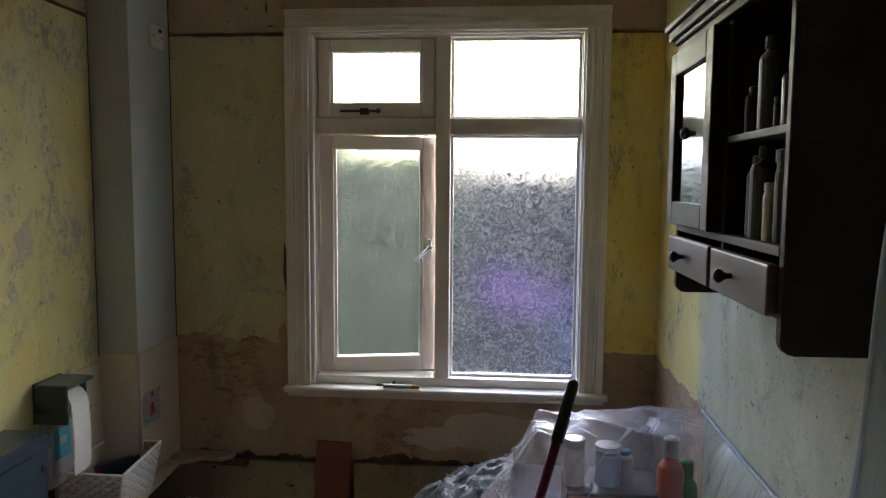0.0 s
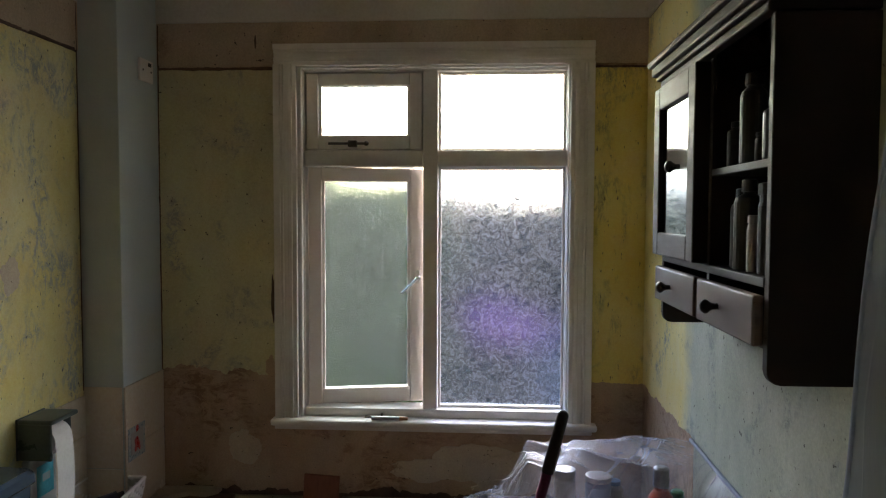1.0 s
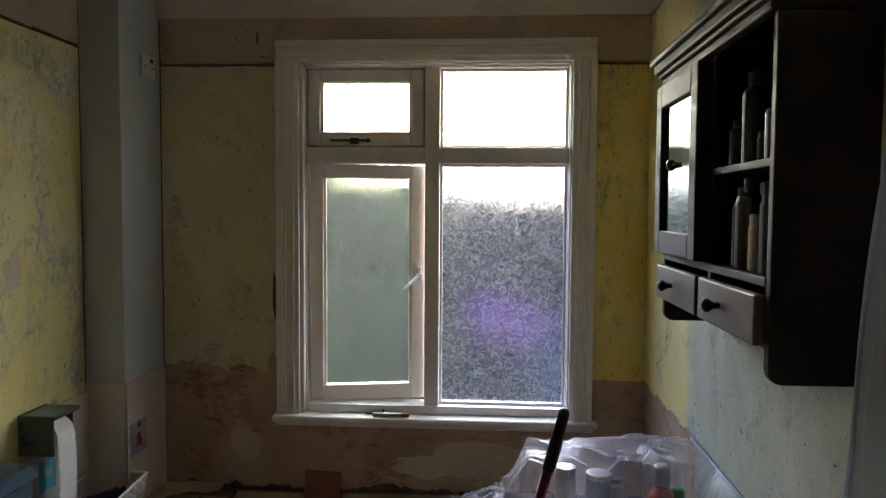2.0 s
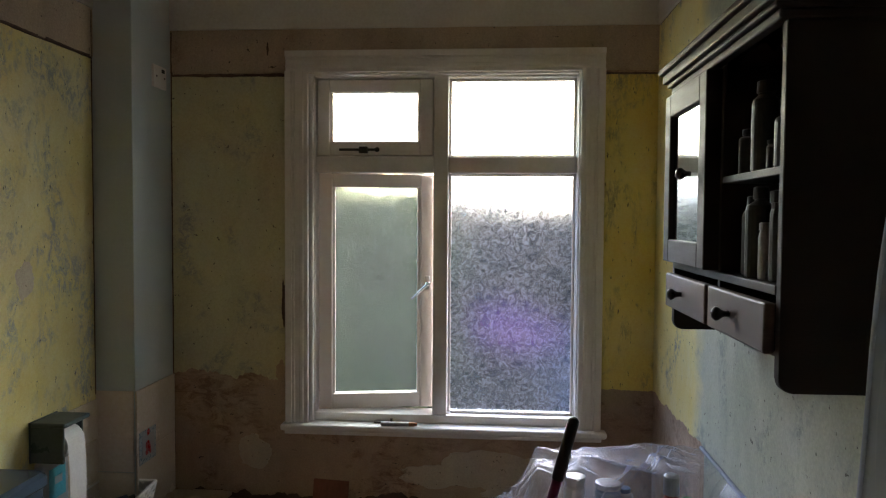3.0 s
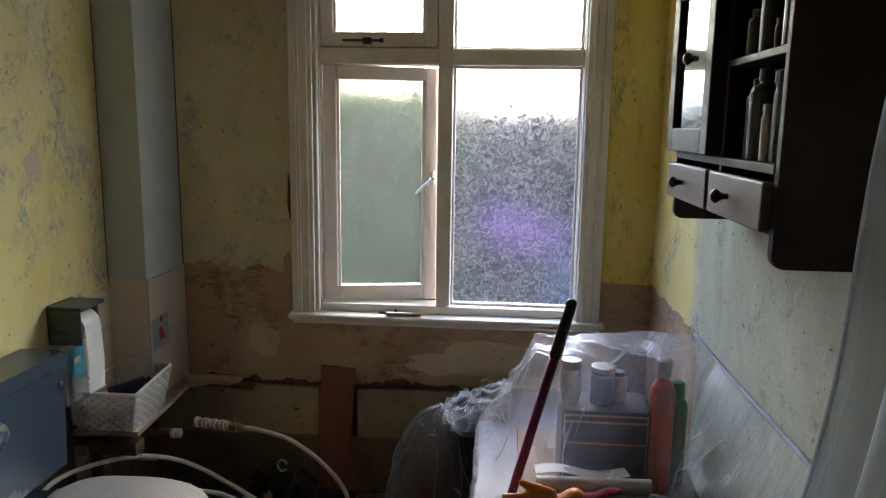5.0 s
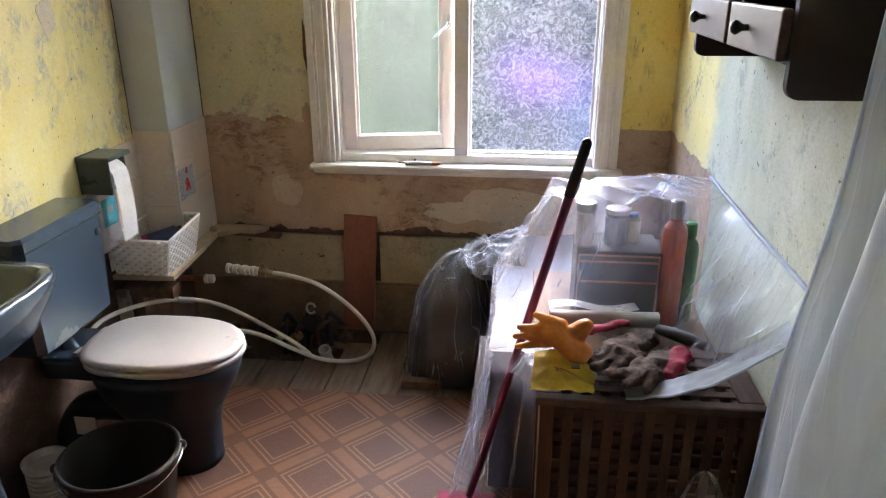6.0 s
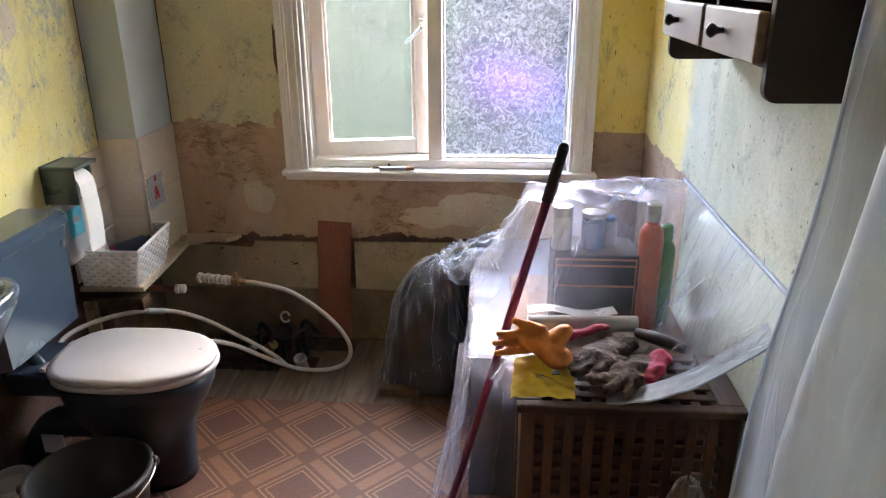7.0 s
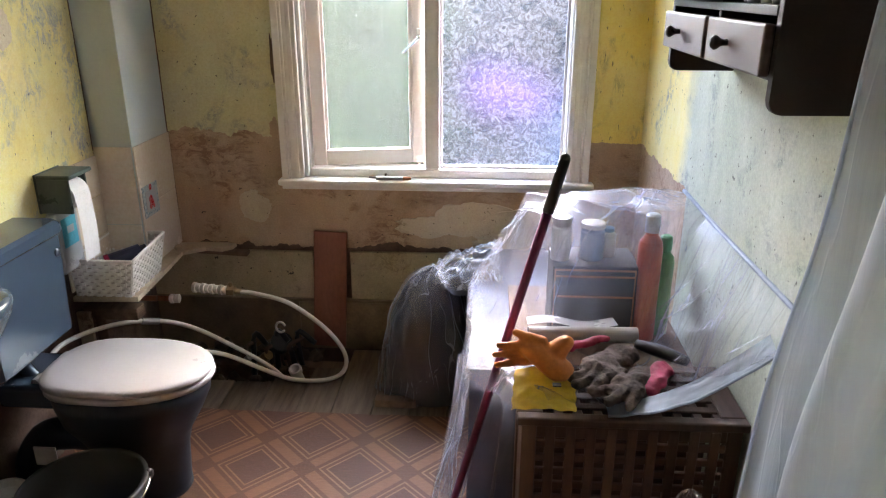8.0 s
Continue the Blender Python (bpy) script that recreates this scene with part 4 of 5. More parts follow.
for y0, y1 in ((-1.300, -0.958), (-1.634, -1.322)):
    d = thing("drawer", (0.64, (y0 + y1) / 2, 1.41), "", "")
    d.parent, d.matrix_parent_inverse = cab, cab.matrix_world.inverted()
    b = box(bm_new(), 0.646, 0.664, y0, y1, 1.404, 1.488, 0.004)
    part("drawer_front", b, DRAWERWOOD_GLARE, d, "drawer front, paled for window glare")
    b = bm_new()
    box(b, 0.664, 0.78, y0 + 0.01, y0 + 0.02, 1.408, 1.485)
    box(b, 0.664, 0.78, y1 - 0.02, y1 - 0.01, 1.408, 1.485)
    box(b, 0.664, 0.78, y0 + 0.02, y1 - 0.02, 1.408, 1.422)
    part("drawer_box", b, DARKWOOD, d)
    knob((y0 + y1) / 2 + 0.02, 1.447, 0.646, d)


def can(name, x, y, z, r, h, material, cap, label, neck=0.5):
    c = thing(name, (x, y, z), label, "bottle")
    part("body", lathe(bm_new(), [(r * 0.94, 0), (r, 0.004), (r, h * 0.74), (r * 0.9, h * 0.79), (r * neck, h * 0.84), (r * neck, h * 0.86)], pose(x, y, z), 20), material, c, smooth=False)
    part("cap", lathe(bm_new(), [(r * neck, h * 0.861), (r * (neck + 0.12), h * 0.861), (r * (neck + 0.1), h * 0.985), (r * neck * 0.8, h)], pose(x, y, z), 16), cap, c)
    return c


can("spray_can", 0.70, -1.470, 1.709, 0.024, 0.165, BLACKPL, CARTON, "dark spray can standing on the cabinet shelf", 0.55)
can("bottle", 0.69, -1.408, 1.709, 0.016, 0.085, CARTON, BLACKPL, "small dark bottle standing on the cabinet shelf")
can("bottle", 0.70, -1.575, 1.709, 0.022, 0.105, NAVY, CARTON, "dark blue bottle standing on the cabinet shelf")
can("bottle", 0.69, -1.545, 1.709, 0.014, 0.05, CARTON, CARTON, "tiny dark pot standing on the cabinet shelf", 0.8)
can("bottle", 0.70, -1.425, 1.517, 0.022, 0.15, CARTON, BLACKPL, "dark slim bottle standing in the cabinet")
can("bottle", 0.69, -1.485, 1.517, 0.026, 0.165, BLACKPL, BLACKPL, "black shouldered bottle standing in the cabinet", 0.4)
can("bottle", 0.685, -1.525, 1.517, 0.012, 0.10, ALU, ALU, "slim silver tube standing in the cabinet", 0.8)
can("carton", 0.70, -1.575, 1.517, 0.026, 0.155, CARTON, CARTON, "dark carton tube standing in the cabinet", 0.9)

# ---- toilet ----
toilet = thing("toilet", (-0.90, -0.97, 0.0), "dark blue china toilet with closed white lid and cistern", "toilet")


def egg(cx, cy, back, front, half, z, n=40, flat=0.0):
    """Plan of a toilet seat: broad at the back, rounded at the front (towards +x)."""
    out = []
    for i in range(n):
        a = 2 * math.pi * i / n
        c, s = math.cos(a), math.sin(a)
        w = half * (abs(s) ** 0.92) * (1 if s >= 0 else -1)
        x = front * (abs(c) ** 0.95) if c >= 0 else -back * (abs(c) ** (0.42 if not flat else flat))
        taper = 1.0 - 0.10 * max(0, -c)
        out.append((cx + x, cy + w * taper, z))
    return out


def moved(ring, dz, k, cx, cy):
    return [(cx + (x - cx) * k, cy + (y - cy) * k, z + dz) for x, y, z in ring]


TC = (-0.865, -0.970)
b = loft(bm_new(), [egg(-0.86, TC[1], 0.155, 0.128, 0.105, 0.0), egg(-0.86, TC[1], 0.15, 0.126, 0.103, 0.03), egg(-0.865, TC[1], 0.15, 0.140, 0.103, 0.16),
                    egg(-0.875, TC[1], 0.17, 0.165, 0.118, 0.22), egg(-0.885, TC[1], 0.20, 0.215, 0.150, 0.29), egg(-0.885, TC[1], 0.21, 0.248, 0.170, 0.36), egg(-0.885, TC[1], 0.215, 0.252, 0.173, 0.401)])
part("pan", b, SUITE_DARK, toilet, "blue pedestal pan, darkened for shade", True)
b = box(bm_new(), -1.235, -1.045, -1.085, -0.860, 0.350, 0.425, 0.015, 3)
part("pan_shelf", b, SUITE, toilet, smooth=False)
ring = egg(-0.887, TC[1] + 0.012, 0.235, 0.262, 0.178, 0.404)
part("seat", loft(bm_new(), [ring, moved(ring, 0.004, 1.012, -0.887, TC[1]), moved(ring, 0.014, 1.012, -0.887, TC[1]), moved(ring, 0.018, 0.995, -0.887, TC[1])]), SEAT_WHITE, toilet, "white seat ring", True)
ring = egg(-0.889, TC[1] + 0.012, 0.240, 0.262, 0.178, 0.426)
part("lid", loft(bm_new(), [ring, moved(ring, 0.004, 1.010, -0.889, TC[1]), moved(ring, 0.010, 1.008, -0.889, TC[1]), moved(ring, 0.016, 0.985, -0.889, TC[1]), moved(ring, 0.020, 0.90, -0.889, TC[1]), moved(ring, 0.021, 0.5, -0.889, TC[1])]), SEAT_WHITE, toilet, "closed white lid", True)
for y in (-1.04, -0.90):
    part("hinge", rod(bm_new(), (-1.125, y - 0.02, 0.428), (-1.125, y + 0.02, 0.428), 0.011), SEAT_WHITE, toilet)
b = bm_new()
R = lambda x0, x1, h, z: [(x0, -1.06 - h, z), (x0, -1.0 + h, z), (x1 - 0.02, -1.0 + h, z), (x1, -1.0 + h - 0.02, z), (x1, -1.06 - h + 0.02, z), (x1 - 0.02, -1.06 - h, z)]
loft(b, [R(-1.244, -1.12, 0.145, 0.50), R(-1.244, -1.105, 0.158, 0.515), R(-1.244, -1.098, 0.170, 0.828)])
part("cistern", b, SUITE, toilet, "blue cistern")
b = loft(bm_new(), [R(-1.246, -1.094, 0.176, 0.829), R(-1.246, -1.090, 0.180, 0.835), R(-1.246, -1.092, 0.178, 0.862), R(-1.244, -1.104, 0.168, 0.872)])
part("cistern_lid", b, SUITE, toilet)
part("lever_cap", lathe(bm_new(), [(0.013, 0), (0.013, 0.004), (0.006, 0.007)], pose(-1.099, -0.872, 0.775, 0, 90, 0), 16), SUITE_DARK, toilet, "dark plug in the lever hole")
part("flush_pipe", tube(bm_new(), [(-1.19, -1.0, 0.51), (-1.19, -1.0, 0.45), (-1.16, -1.0, 0.40)], 0.022, 12), SUITE, toilet, smooth=True)
part("outlet", tube(bm_new(), [(-0.98, -0.99, 0.20), (-1.07, -1.0, 0.215), (-1.16, -1.01, 0.20), (-1.22, -1.02, 0.10), (-1.22, -1.02, 0.0)], 0.052, 18), SUITE_DARK, toilet, "outlet bend, darkened for shade", True)
part("paper_scrap", box(bm_new(), -1.16, -1.09, -1.082, -1.078, 0.15, 0.215, 0.0005, 1, Matrix.Translation((0, 0, 0))), PAPER, toilet, "white label")

# ---- wash basin at the wall ----
basin = thing("wash_basin", (-1.1, -1.55, 0.0), "blue china wash basin on a pedestal at the wall", "basin")


def basin_ring(k, z, dx=0.0):
    out = []
    for i in range(48):
        a = 2 * math.pi * i / 48
        c, s = math.cos(a), math.sin(a)
        x = -1.10 + dx + 0.172 * k * (abs(c) ** 0.5) * (1 if c > 0 else -1)
        out.append((x, -1.548 + 0.298 * k * (abs(s) ** 0.5) * (1 if s > 0 else -1), z))
    return out


b = bm_new()
vs = [[b.verts.new(p) for p in ring] for ring in (basin_ring(0.35, 0.630), basin_ring(0.75, 0.690), basin_ring(0.97, 0.785), basin_ring(1.0, 0.815), basin_ring(0.985, 0.827),
                                                   basin_ring(0.86, 0.827), basin_ring(0.83, 0.815), basin_ring(0.74, 0.740), basin_ring(0.45, 0.685), basin_ring(0.08, 0.675))]
for p, q in zip(vs, vs[1:]):
    for i in range(48):
        b.faces.new((p[i], p[(i + 1) % 48], q[(i + 1) % 48], q[i]))
b.faces.new(vs[0])
b.faces.new(vs[-1])
part("bowl", b, SUITE, basin, smooth=True)
part("pedestal", loft(bm_new(), [[(-1.14 + r * math.cos(a), -1.56 + r * 1.2 * math.sin(a), z) for a in np.linspace(0, 2 * math.pi, 25)[:-1]] for z, r in ((0.0, 0.10), (0.04, 0.095), (0.3, 0.075), (0.64, 0.095))]), SUITE, basin, smooth=True)
part("waste", lathe(bm_new(), [(0.02, 0), (0.022, 0.003), (0.012, 0.004)], pose(-1.10, -1.555, 0.6755), 16), CHROME, basin)

# ---- bucket ----
bucket = thing("bucket", (-0.86, -1.31, 0.0), "black plastic builder's bucket with a wire handle", "bucket")
part("tub", lathe(bm_new(), [(0.112, 0.0), (0.118, 0.004), (0.155, 0.255), (0.166, 0.256), (0.168, 0.268), (0.162, 0.272), (0.152, 0.268), (0.114, 0.012), (0.0, 0.010)], pose(-0.865, -1.315, 0.004), 40), BUCKET, bucket, smooth=True)
b = tube(bm_new(), [(-0.865 + 0.170 * math.cos(a), -1.315 + 0.168 * math.sin(a) - 0.0, 0.262 - 0.035 * math.sin(a - 0.45) ** 2) for a in np.linspace(0.45, -2.70, 12)], 0.0028, 8, 5)
part("handle", b, CHROME, bucket, "thin wire bail", True)
for a in (0.45, -2.70):
    part("lug", ball(bm_new(), (-0.865 + 0.168 * math.cos(a), -1.315 + 0.166 * math.sin(a), 0.262), 0.013, (1, 1, 1.2), 10), BUCKET, bucket)

connector = thing("pan_connector", (-1.175, -1.225, 0.0), "white ribbed plastic pan connector standing on the floor", "pipe")
prof = [(0.03, 0.0), (0.036, 0.0)]
for k in range(7):
    prof += [(0.036, 0.01 + 0.014 * k), (0.050, 0.013 + 0.014 * k), (0.050, 0.019 + 0.014 * k), (0.036, 0.022 + 0.014 * k)]
prof += [(0.052, 0.112), (0.054, 0.125), (0.046, 0.127), (0.040, 0.11)]
part("sleeve", lathe(bm_new(), prof, pose(-1.175, -1.225, 0.004, 0, 0, 0) @ Matrix.Scale(1.25, 4), 28), WHITEPIPE, connector)

# ---- boarded ledge with basket, paper holder ----
ledge = thing("ledge", (-1.13, -0.3, 0.48), "cream chipboard ledge with a broken end on rough timber", "ledge", kind="structure")
b = bm_new()
out = [(XL, -0.60), (-1.02, -0.585), (-1.035, -0.30), (-1.05, -0.11), (-0.97, -0.055), (-0.90, -0.062), (-0.865, -0.03), (-0.86, 0.010), (XL, 0.010)]
p = [b.verts.new((x, y, 0.500)) for x, y in out]
q = [b.verts.new((x, y, 0.482)) for x, y in out]
b.faces.new(p)
b.faces.new(q)
for i in range(len(out)):
    b.faces.new((p[i], p[(i + 1) % len(out)], q[(i + 1) % len(out)], q[i]))
part("board", b, CHIPBOARD, ledge)
part("splinter", box(bm_new(), -1.02, -0.80, -0.045, 0.0, 0.460, 0.478, 0.003, turn=Matrix.Translation((-0.9, 0, 0.47)) @ Matrix.Rotation(0.05, 4, "Y") @ Matrix.Translation((0.9, 0, -0.47))), RAWWOOD, ledge, "broken timber batten")
part("batten", box(bm_new(), XL, -1.045, -0.56, -0.50, 0.395, 0.440, 0.003), RAWWOOD, ledge)
part("batten", box(bm_new(), XL, -1.06, -0.40, -0.36, 0.445, 0.481, 0.003), RAWWOOD, ledge)
part("post", box(bm_new(), -1.22, -1.18, -0.54, -0.50, 0.0, 0.395, 0.003), RAWWOOD, ledge)
part("upright_panel", box(bm_new(), XL, -1.20, -0.60, -0.585, 0.0, 0.44, 0.002), LOWBOARD, ledge)
part("pebble", ball(bm_new(), (-1.070, -0.10, 0.512), 0.017, (1, 1, 0.8), 12), CHIPBOARD, ledge, "lump of filler")

basket = thing("basket", (-1.12, -0.45, 0.50), "white woven storage basket holding small dark things, on the ledge", "basket")


def weave(b, a0, a1, c0, c1, n, m, out):
    """One woven side: flat strands that pass over and under the uprights by turns, on a thin backing."""
    for row in range(m):
        v = (row + 0.5) / m
        p, q = Vector(a0).lerp(Vector(c0), v), Vector(a1).lerp(Vector(c1), v)
        steps = n * 4
        rings = []
        for k in range(steps + 1):
            u = k / steps
            c = p.lerp(q, u) + Vector(out) * (0.0042 * math.sin(math.pi * (u * n + row)) + 0.003)
            rings.append([c + Vector(out) * 0.0016 * math.cos(g) + Vector((0, 0, 1)) * 0.0062 * math.sin(g) for g in np.linspace(0, 2 * math.pi, 7)[:-1]])
        loft(b, rings)
    for k in range(n + 1):
        u = k / n
        rod(b, Vector(a0).lerp(Vector(a1), u) + Vector(out) * 0.003, Vector(c0).lerp(Vector(c1), u) + Vector(out) * 0.003, 0.0026, seg=6)
    return b


bb = [(-1.236, -0.585, 0.501), (-1.045, -0.585, 0.501), (-1.050, -0.335, 0.501), (-1.236, -0.335, 0.501)]
bt = [(-1.243, -0.600, 0.640), (-1.012, -0.600, 0.640), (-1.030, -0.300, 0.648), (-1.243, -0.300, 0.645)]
for i, (n, out) in enumerate(((11, (0, -1, 0)), (12, (1, 0, 0)), (11, (0, 1, 0)), (12, (-1, 0, 0)))):
    j = (i + 1) % 4
    b = weave(bm_new(), bb[i], bb[j], bt[i], bt[j], n, 10, out)
    tagged(part("woven_side", b, WICKER, basket, smooth=False), kind="stuff")
    # Added backing closes the gaps; its darker weave colour stands for shade there.
    back = surface(bm_new(), lambda u, v: Vector(bb[i]).lerp(Vector(bb[j]), u).lerp(Vector(bt[i]).lerp(Vector(bt[j]), u), v) - Vector(out) * 0.001, 2, 2)
    bmesh.ops.solidify(back, geom=back.faces[:], thickness=0.002)
    part("lining", back, WICKER_IN, basket)
    part("rim", tube(bm_new(), [bt[i], tuple((Vector(bt[i]) + Vector(bt[j])) / 2), bt[j]], 0.006, 8, 6), WICKER, basket, smooth=True)
part("bottom", box(bm_new(), -1.236, -1.048, -0.583, -0.337, 0.5005, 0.506), WICKER, basket)
tin = thing("small_bottle", (-1.11, -0.43, 0.51), "navy bottle lying in the basket", "bottle")
part("body", rod(bm_new(), (-1.17, -0.47, 0.585), (-1.08, -0.40, 0.605), 0.030, 0.030, 18), NAVY, tin)
part("label_band", rod(bm_new(), (-1.178, -0.476, 0.583), (-1.166, -0.467, 0.586), 0.031, 0.031, 18), PINK, tin, "pink label")
part("cap", rod(bm_new(), (-1.08, -0.40, 0.605), (-1.062, -0.386, 0.609), 0.022), BLACKPL, tin)
cloth = thing("comb", (-1.10, -0.48, 0.51), "dark clutter filling the bottom of the basket", "clutter")
part("lump", ball(bm_new(), (-1.13, -0.46, 0.535), 0.03, (2.2, 2.4, 0.95), 14), BLACKPL, cloth, smooth=True)

holder = thing("paper_holder", (-1.19, -0.62, 0.86), "grey-green plastic toilet roll holder with a part-used roll", "holder")
b = bm_new()
box(b, -1.245, -1.238, -0.700, -0.555, 0.840, 0.972, 0.003)
box(b, -1.238, -1.125, -0.700, -0.555, 0.955, 0.970, 0.006, 3)
box(b, -1.238, -1.130, -0.700, -0.690, 0.842, 0.958, 0.004)
box(b, -1.238, -1.150, -0.565, -0.555, 0.872, 0.958, 0.004)
part("shell", b, HOLDER, holder)
b = bm_new()
lathe(b, [(0.020, -0.046), (0.050, -0.046), (0.050, 0.046), (0.020, 0.046)], pose(-1.182, -0.628, 0.892, 90, 0, 0), 30)
surface(b, lambda u, v: Vector((-1.131 + 0.005 * math.sin(v * 3.0), -0.674 + 0.092 * u, 0.892 - 0.225 * v)), 4, 14)
part("roll", b, PAPER, holder, "white paper roll with a hanging sheet")
part("core", rod(bm_new(), (-1.182, -0.690, 0.892), (-1.182, -0.565, 0.892), 0.012), HOLDER, holder)
pack = thing("wipes_pack", (-1.22, -0.63, 0.62), "white and cyan printed packet hung below the roll holder", "packet")
part("packet", box(bm_new(), -1.238, -1.20, -0.690, -0.560, 0.620, 0.838, 0.010, 3), SEAT_WHITE, pack)
part("print_block", box(bm_new(), -1.1995, -1.1985, -0.668, -0.582, 0.71, 0.81), CYAN, pack, "cyan printed block")
part("print_block", box(bm_new(), -1.200, -1.1982, -0.640, -0.600, 0.755, 0.78), SEAT_WHITE, pack)

# ---- pipes by the hole ----
hose = thing("flexible_pipe", (-0.55, -0.3, 0.0), "long white plastic water pipe looped over the boards", "pipe")
part("loop", tube(bm_new(), [(-0.775, -0.27, 0.392), (-0.70, -0.28, 0.39), (-0.56, -0.29, 0.355), (-0.42, -0.30, 0.255), (-0.345, -0.30, 0.145), (-0.352, -0.31, 0.065), (-0.43, -0.31, 0.022),
                             (-0.56, -0.31, 0.020), (-0.66, -0.34, 0.075), (-0.81, -0.45, 0.21), (-0.95, -0.62, 0.29), (-1.08, -0.74, 0.30), (-1.17, -0.78, 0.22)], 0.0088, 10), WHITEPIPE, hose, smooth=True)
part("return", tube(bm_new(), [(-0.60, -0.315, 0.030), (-0.66, -0.315, 0.085), (-0.773, -0.34, 0.175), (-0.928, -0.38, 0.282), (-1.049, -0.45, 0.342), (-1.156, -0.60, 0.384), (-1.216, -0.78, 0.398), (-1.22, -0.90, 0.34)], 0.0085, 10), WHITEPIPE, hose, smooth=True)
part("coupling", rod(bm_new(), (-1.075, -0.480, 0.353), (-1.030, -0.438, 0.334), 0.0125), ALU, hose, "grey coupling")
valve = thing("pipe_connector", (-0.86, -0.27, 0.39), "ribbed connector and tarnished brass nut on the pipe end", "pipe fitting")
b = bm_new()
for k in range(8):
    rod(b, (-0.955 + 0.018 * k, -0.262 - 0.0008 * k, 0.402 - 0.001 * k), (-0.943 + 0.018 * k, -0.263 - 0.0008 * k, 0.402 - 0.001 * k), 0.021 - 0.003 * (k % 2), seg=18)
rod(b, (-0.96, -0.262, 0.402), (-0.80, -0.268, 0.394), 0.013)
part("ribbed_sleeve", b, WHITEPIPE, valve)
b = bm_new()
rod(b, (-0.815, -0.268, 0.395), (-0.785, -0.269, 0.393), 0.022, seg=6)
rod(b, (-0.80, -0.268, 0.394), (-0.80, -0.268, 0.43), 0.008)
part("nut", b, BRASS, valve)
part("tail", rod(bm_new(), (-0.785, -0.269, 0.393), (-0.755, -0.271, 0.392), 0.012, 0.010), BRASS, valve)
supply = thing("copper_pipe", (-1.1, -0.33, 0.37), "copper pipe with a white push-fit end under the ledge", "pipe")
part("tube", rod(bm_new(), (XL, -0.335, 0.385), (-1.030, -0.315, 0.374), 0.011), COPPER, supply)
part("tube", rod(bm_new(), (XL, -0.385, 0.405), (-1.06, -0.37, 0.398), 0.011), COPPER, supply)
part("push_fit", lathe(bm_new(), [(0.014, 0), (0.019, 0.004), (0.019, 0.016), (0.015, 0.018), (0.018, 0.024), (0.018, 0.038), (0.011, 0.042)], pose(-1.034, -0.3155, 0.374, 0, 90, 5), 18), WHITEPIPE, supply)

# ---- plastic curtain beside the camera ----
curtain = thing("plastic_curtain", (0.68, -2.2, 0.0), "milky polythene sheet hanging in long folds beside the wall", "dust sheet")


def hang(u, v):
    z = 0.02 + 2.2 * v
    lead = -1.55 - 0.21 * z + 0.012 * math.sin(z * 9)
    y = lead - 1.15 * u
    fold = 0.030 * math.sin(u * 17 + 0.9 * math.sin(z * 1.6)) + 0.014 * math.sin(u * 43 + z * 2.5) + 0.018 * noise.noise((u * 8, z * 1.6, 3))
    return Vector((min(0.705 + fold * min(1, u * 6 + 0.15) - 0.03 * u, 0.785), y, z))


part("sheet", surface(bm_new(), hang, 150, 60), SHEET_MILK, curtain, smooth=True)
part("taped_edge", tube(bm_new(), [hang(0, v) for v in np.linspace(0, 1, 24)], 0.004, 6, 3), SHEET_MILK, curtain, smooth=True)

# ---- bath under its dust sheet ----
bath = thing("bathtub", (0.47, -0.6, 0.0), "blue bathtub under a polythene dust sheet", "bathtub")
b = bm_new()
R2 = lambda x0, x1, y0, y1, z: [(x0, y0, z), (x1, y0, z), (x1, y1, z), (x0, y1, z)]
loft(b, [R2(0.17, 0.822, -1.02, -0.03, 0.0), R2(0.175, 0.822, -1.02, -0.03, 0.47), R2(0.165, 0.825, -1.035, -0.02, 0.475), R2(0.165, 0.825, -1.035, -0.02, 0.505)])
part("bath_panel", b, BATH_BLUE, bath)
deck = thing("board", (0.55, -0.75, 0.506), "plywood board laid over the bathtub", "board")
part("plywood", box(bm_new(), 0.30, 0.815, -1.03, -0.45, 0.507, 0.525, 0.002), RAWWOOD, deck)

chest = thing("tool_carton", (0.54, -0.85, 0.526), "dark printed carton with orange lines under the sheet", "box")
part("carton_body", box(bm_new(), 0.415, 0.665, -0.87, -0.70, 0.526, 0.768, 0.004), CARTON, chest)
for z in (0.755, 0.735, 0.67):
    part("printed_line", box(bm_new(), 0.42, 0.66, -0.8715, -0.8705, z - 0.003, z + 0.003), ORANGE_LINE, chest)
for x in (0.422, 0.658):
    part("printed_line", box(bm_new(), x - 0.002, x + 0.002, -0.8718, -0.8708, 0.54, 0.755), ORANGE_LINE, chest)
can("paint_tin", 0.440, -0.81, 0.769, 0.030, 0.135, SEAT_WHITE, ALU, "white tin standing on the carton", 0.9)
can("paint_tin", 0.535, -0.80, 0.769, 0.036, 0.115, BLUETIN, ALU, "blue tin standing on the carton", 0.9)
can("bottle", 0.585, -0.77, 0.769, 0.026, 0.09, SEAT_WHITE, BLUETIN, "white bottle standing on the carton", 0.6)
can("spray_bottle", 0.700, -0.84, 0.526, 0.036, 0.40, REDBOTTLE, ALU, "tall orange-red bottle with a grey cap", 0.5)
can("bottle", 0.755, -0.80, 0.526, 0.030, 0.32, GREENBOTTLE, GREENBOTTLE, "green plastic bottle standing under the sheet", 0.5)

sheet = thing("dust_sheet", (0.45, -0.95, 0.5), "crumpled clear polythene dust sheet draped over the bath", "dust sheet")


def ease(a, b, x):
    t = min(1, max(0, (x - a) / (b - a)))
    return t * t * (3 - 2 * t)


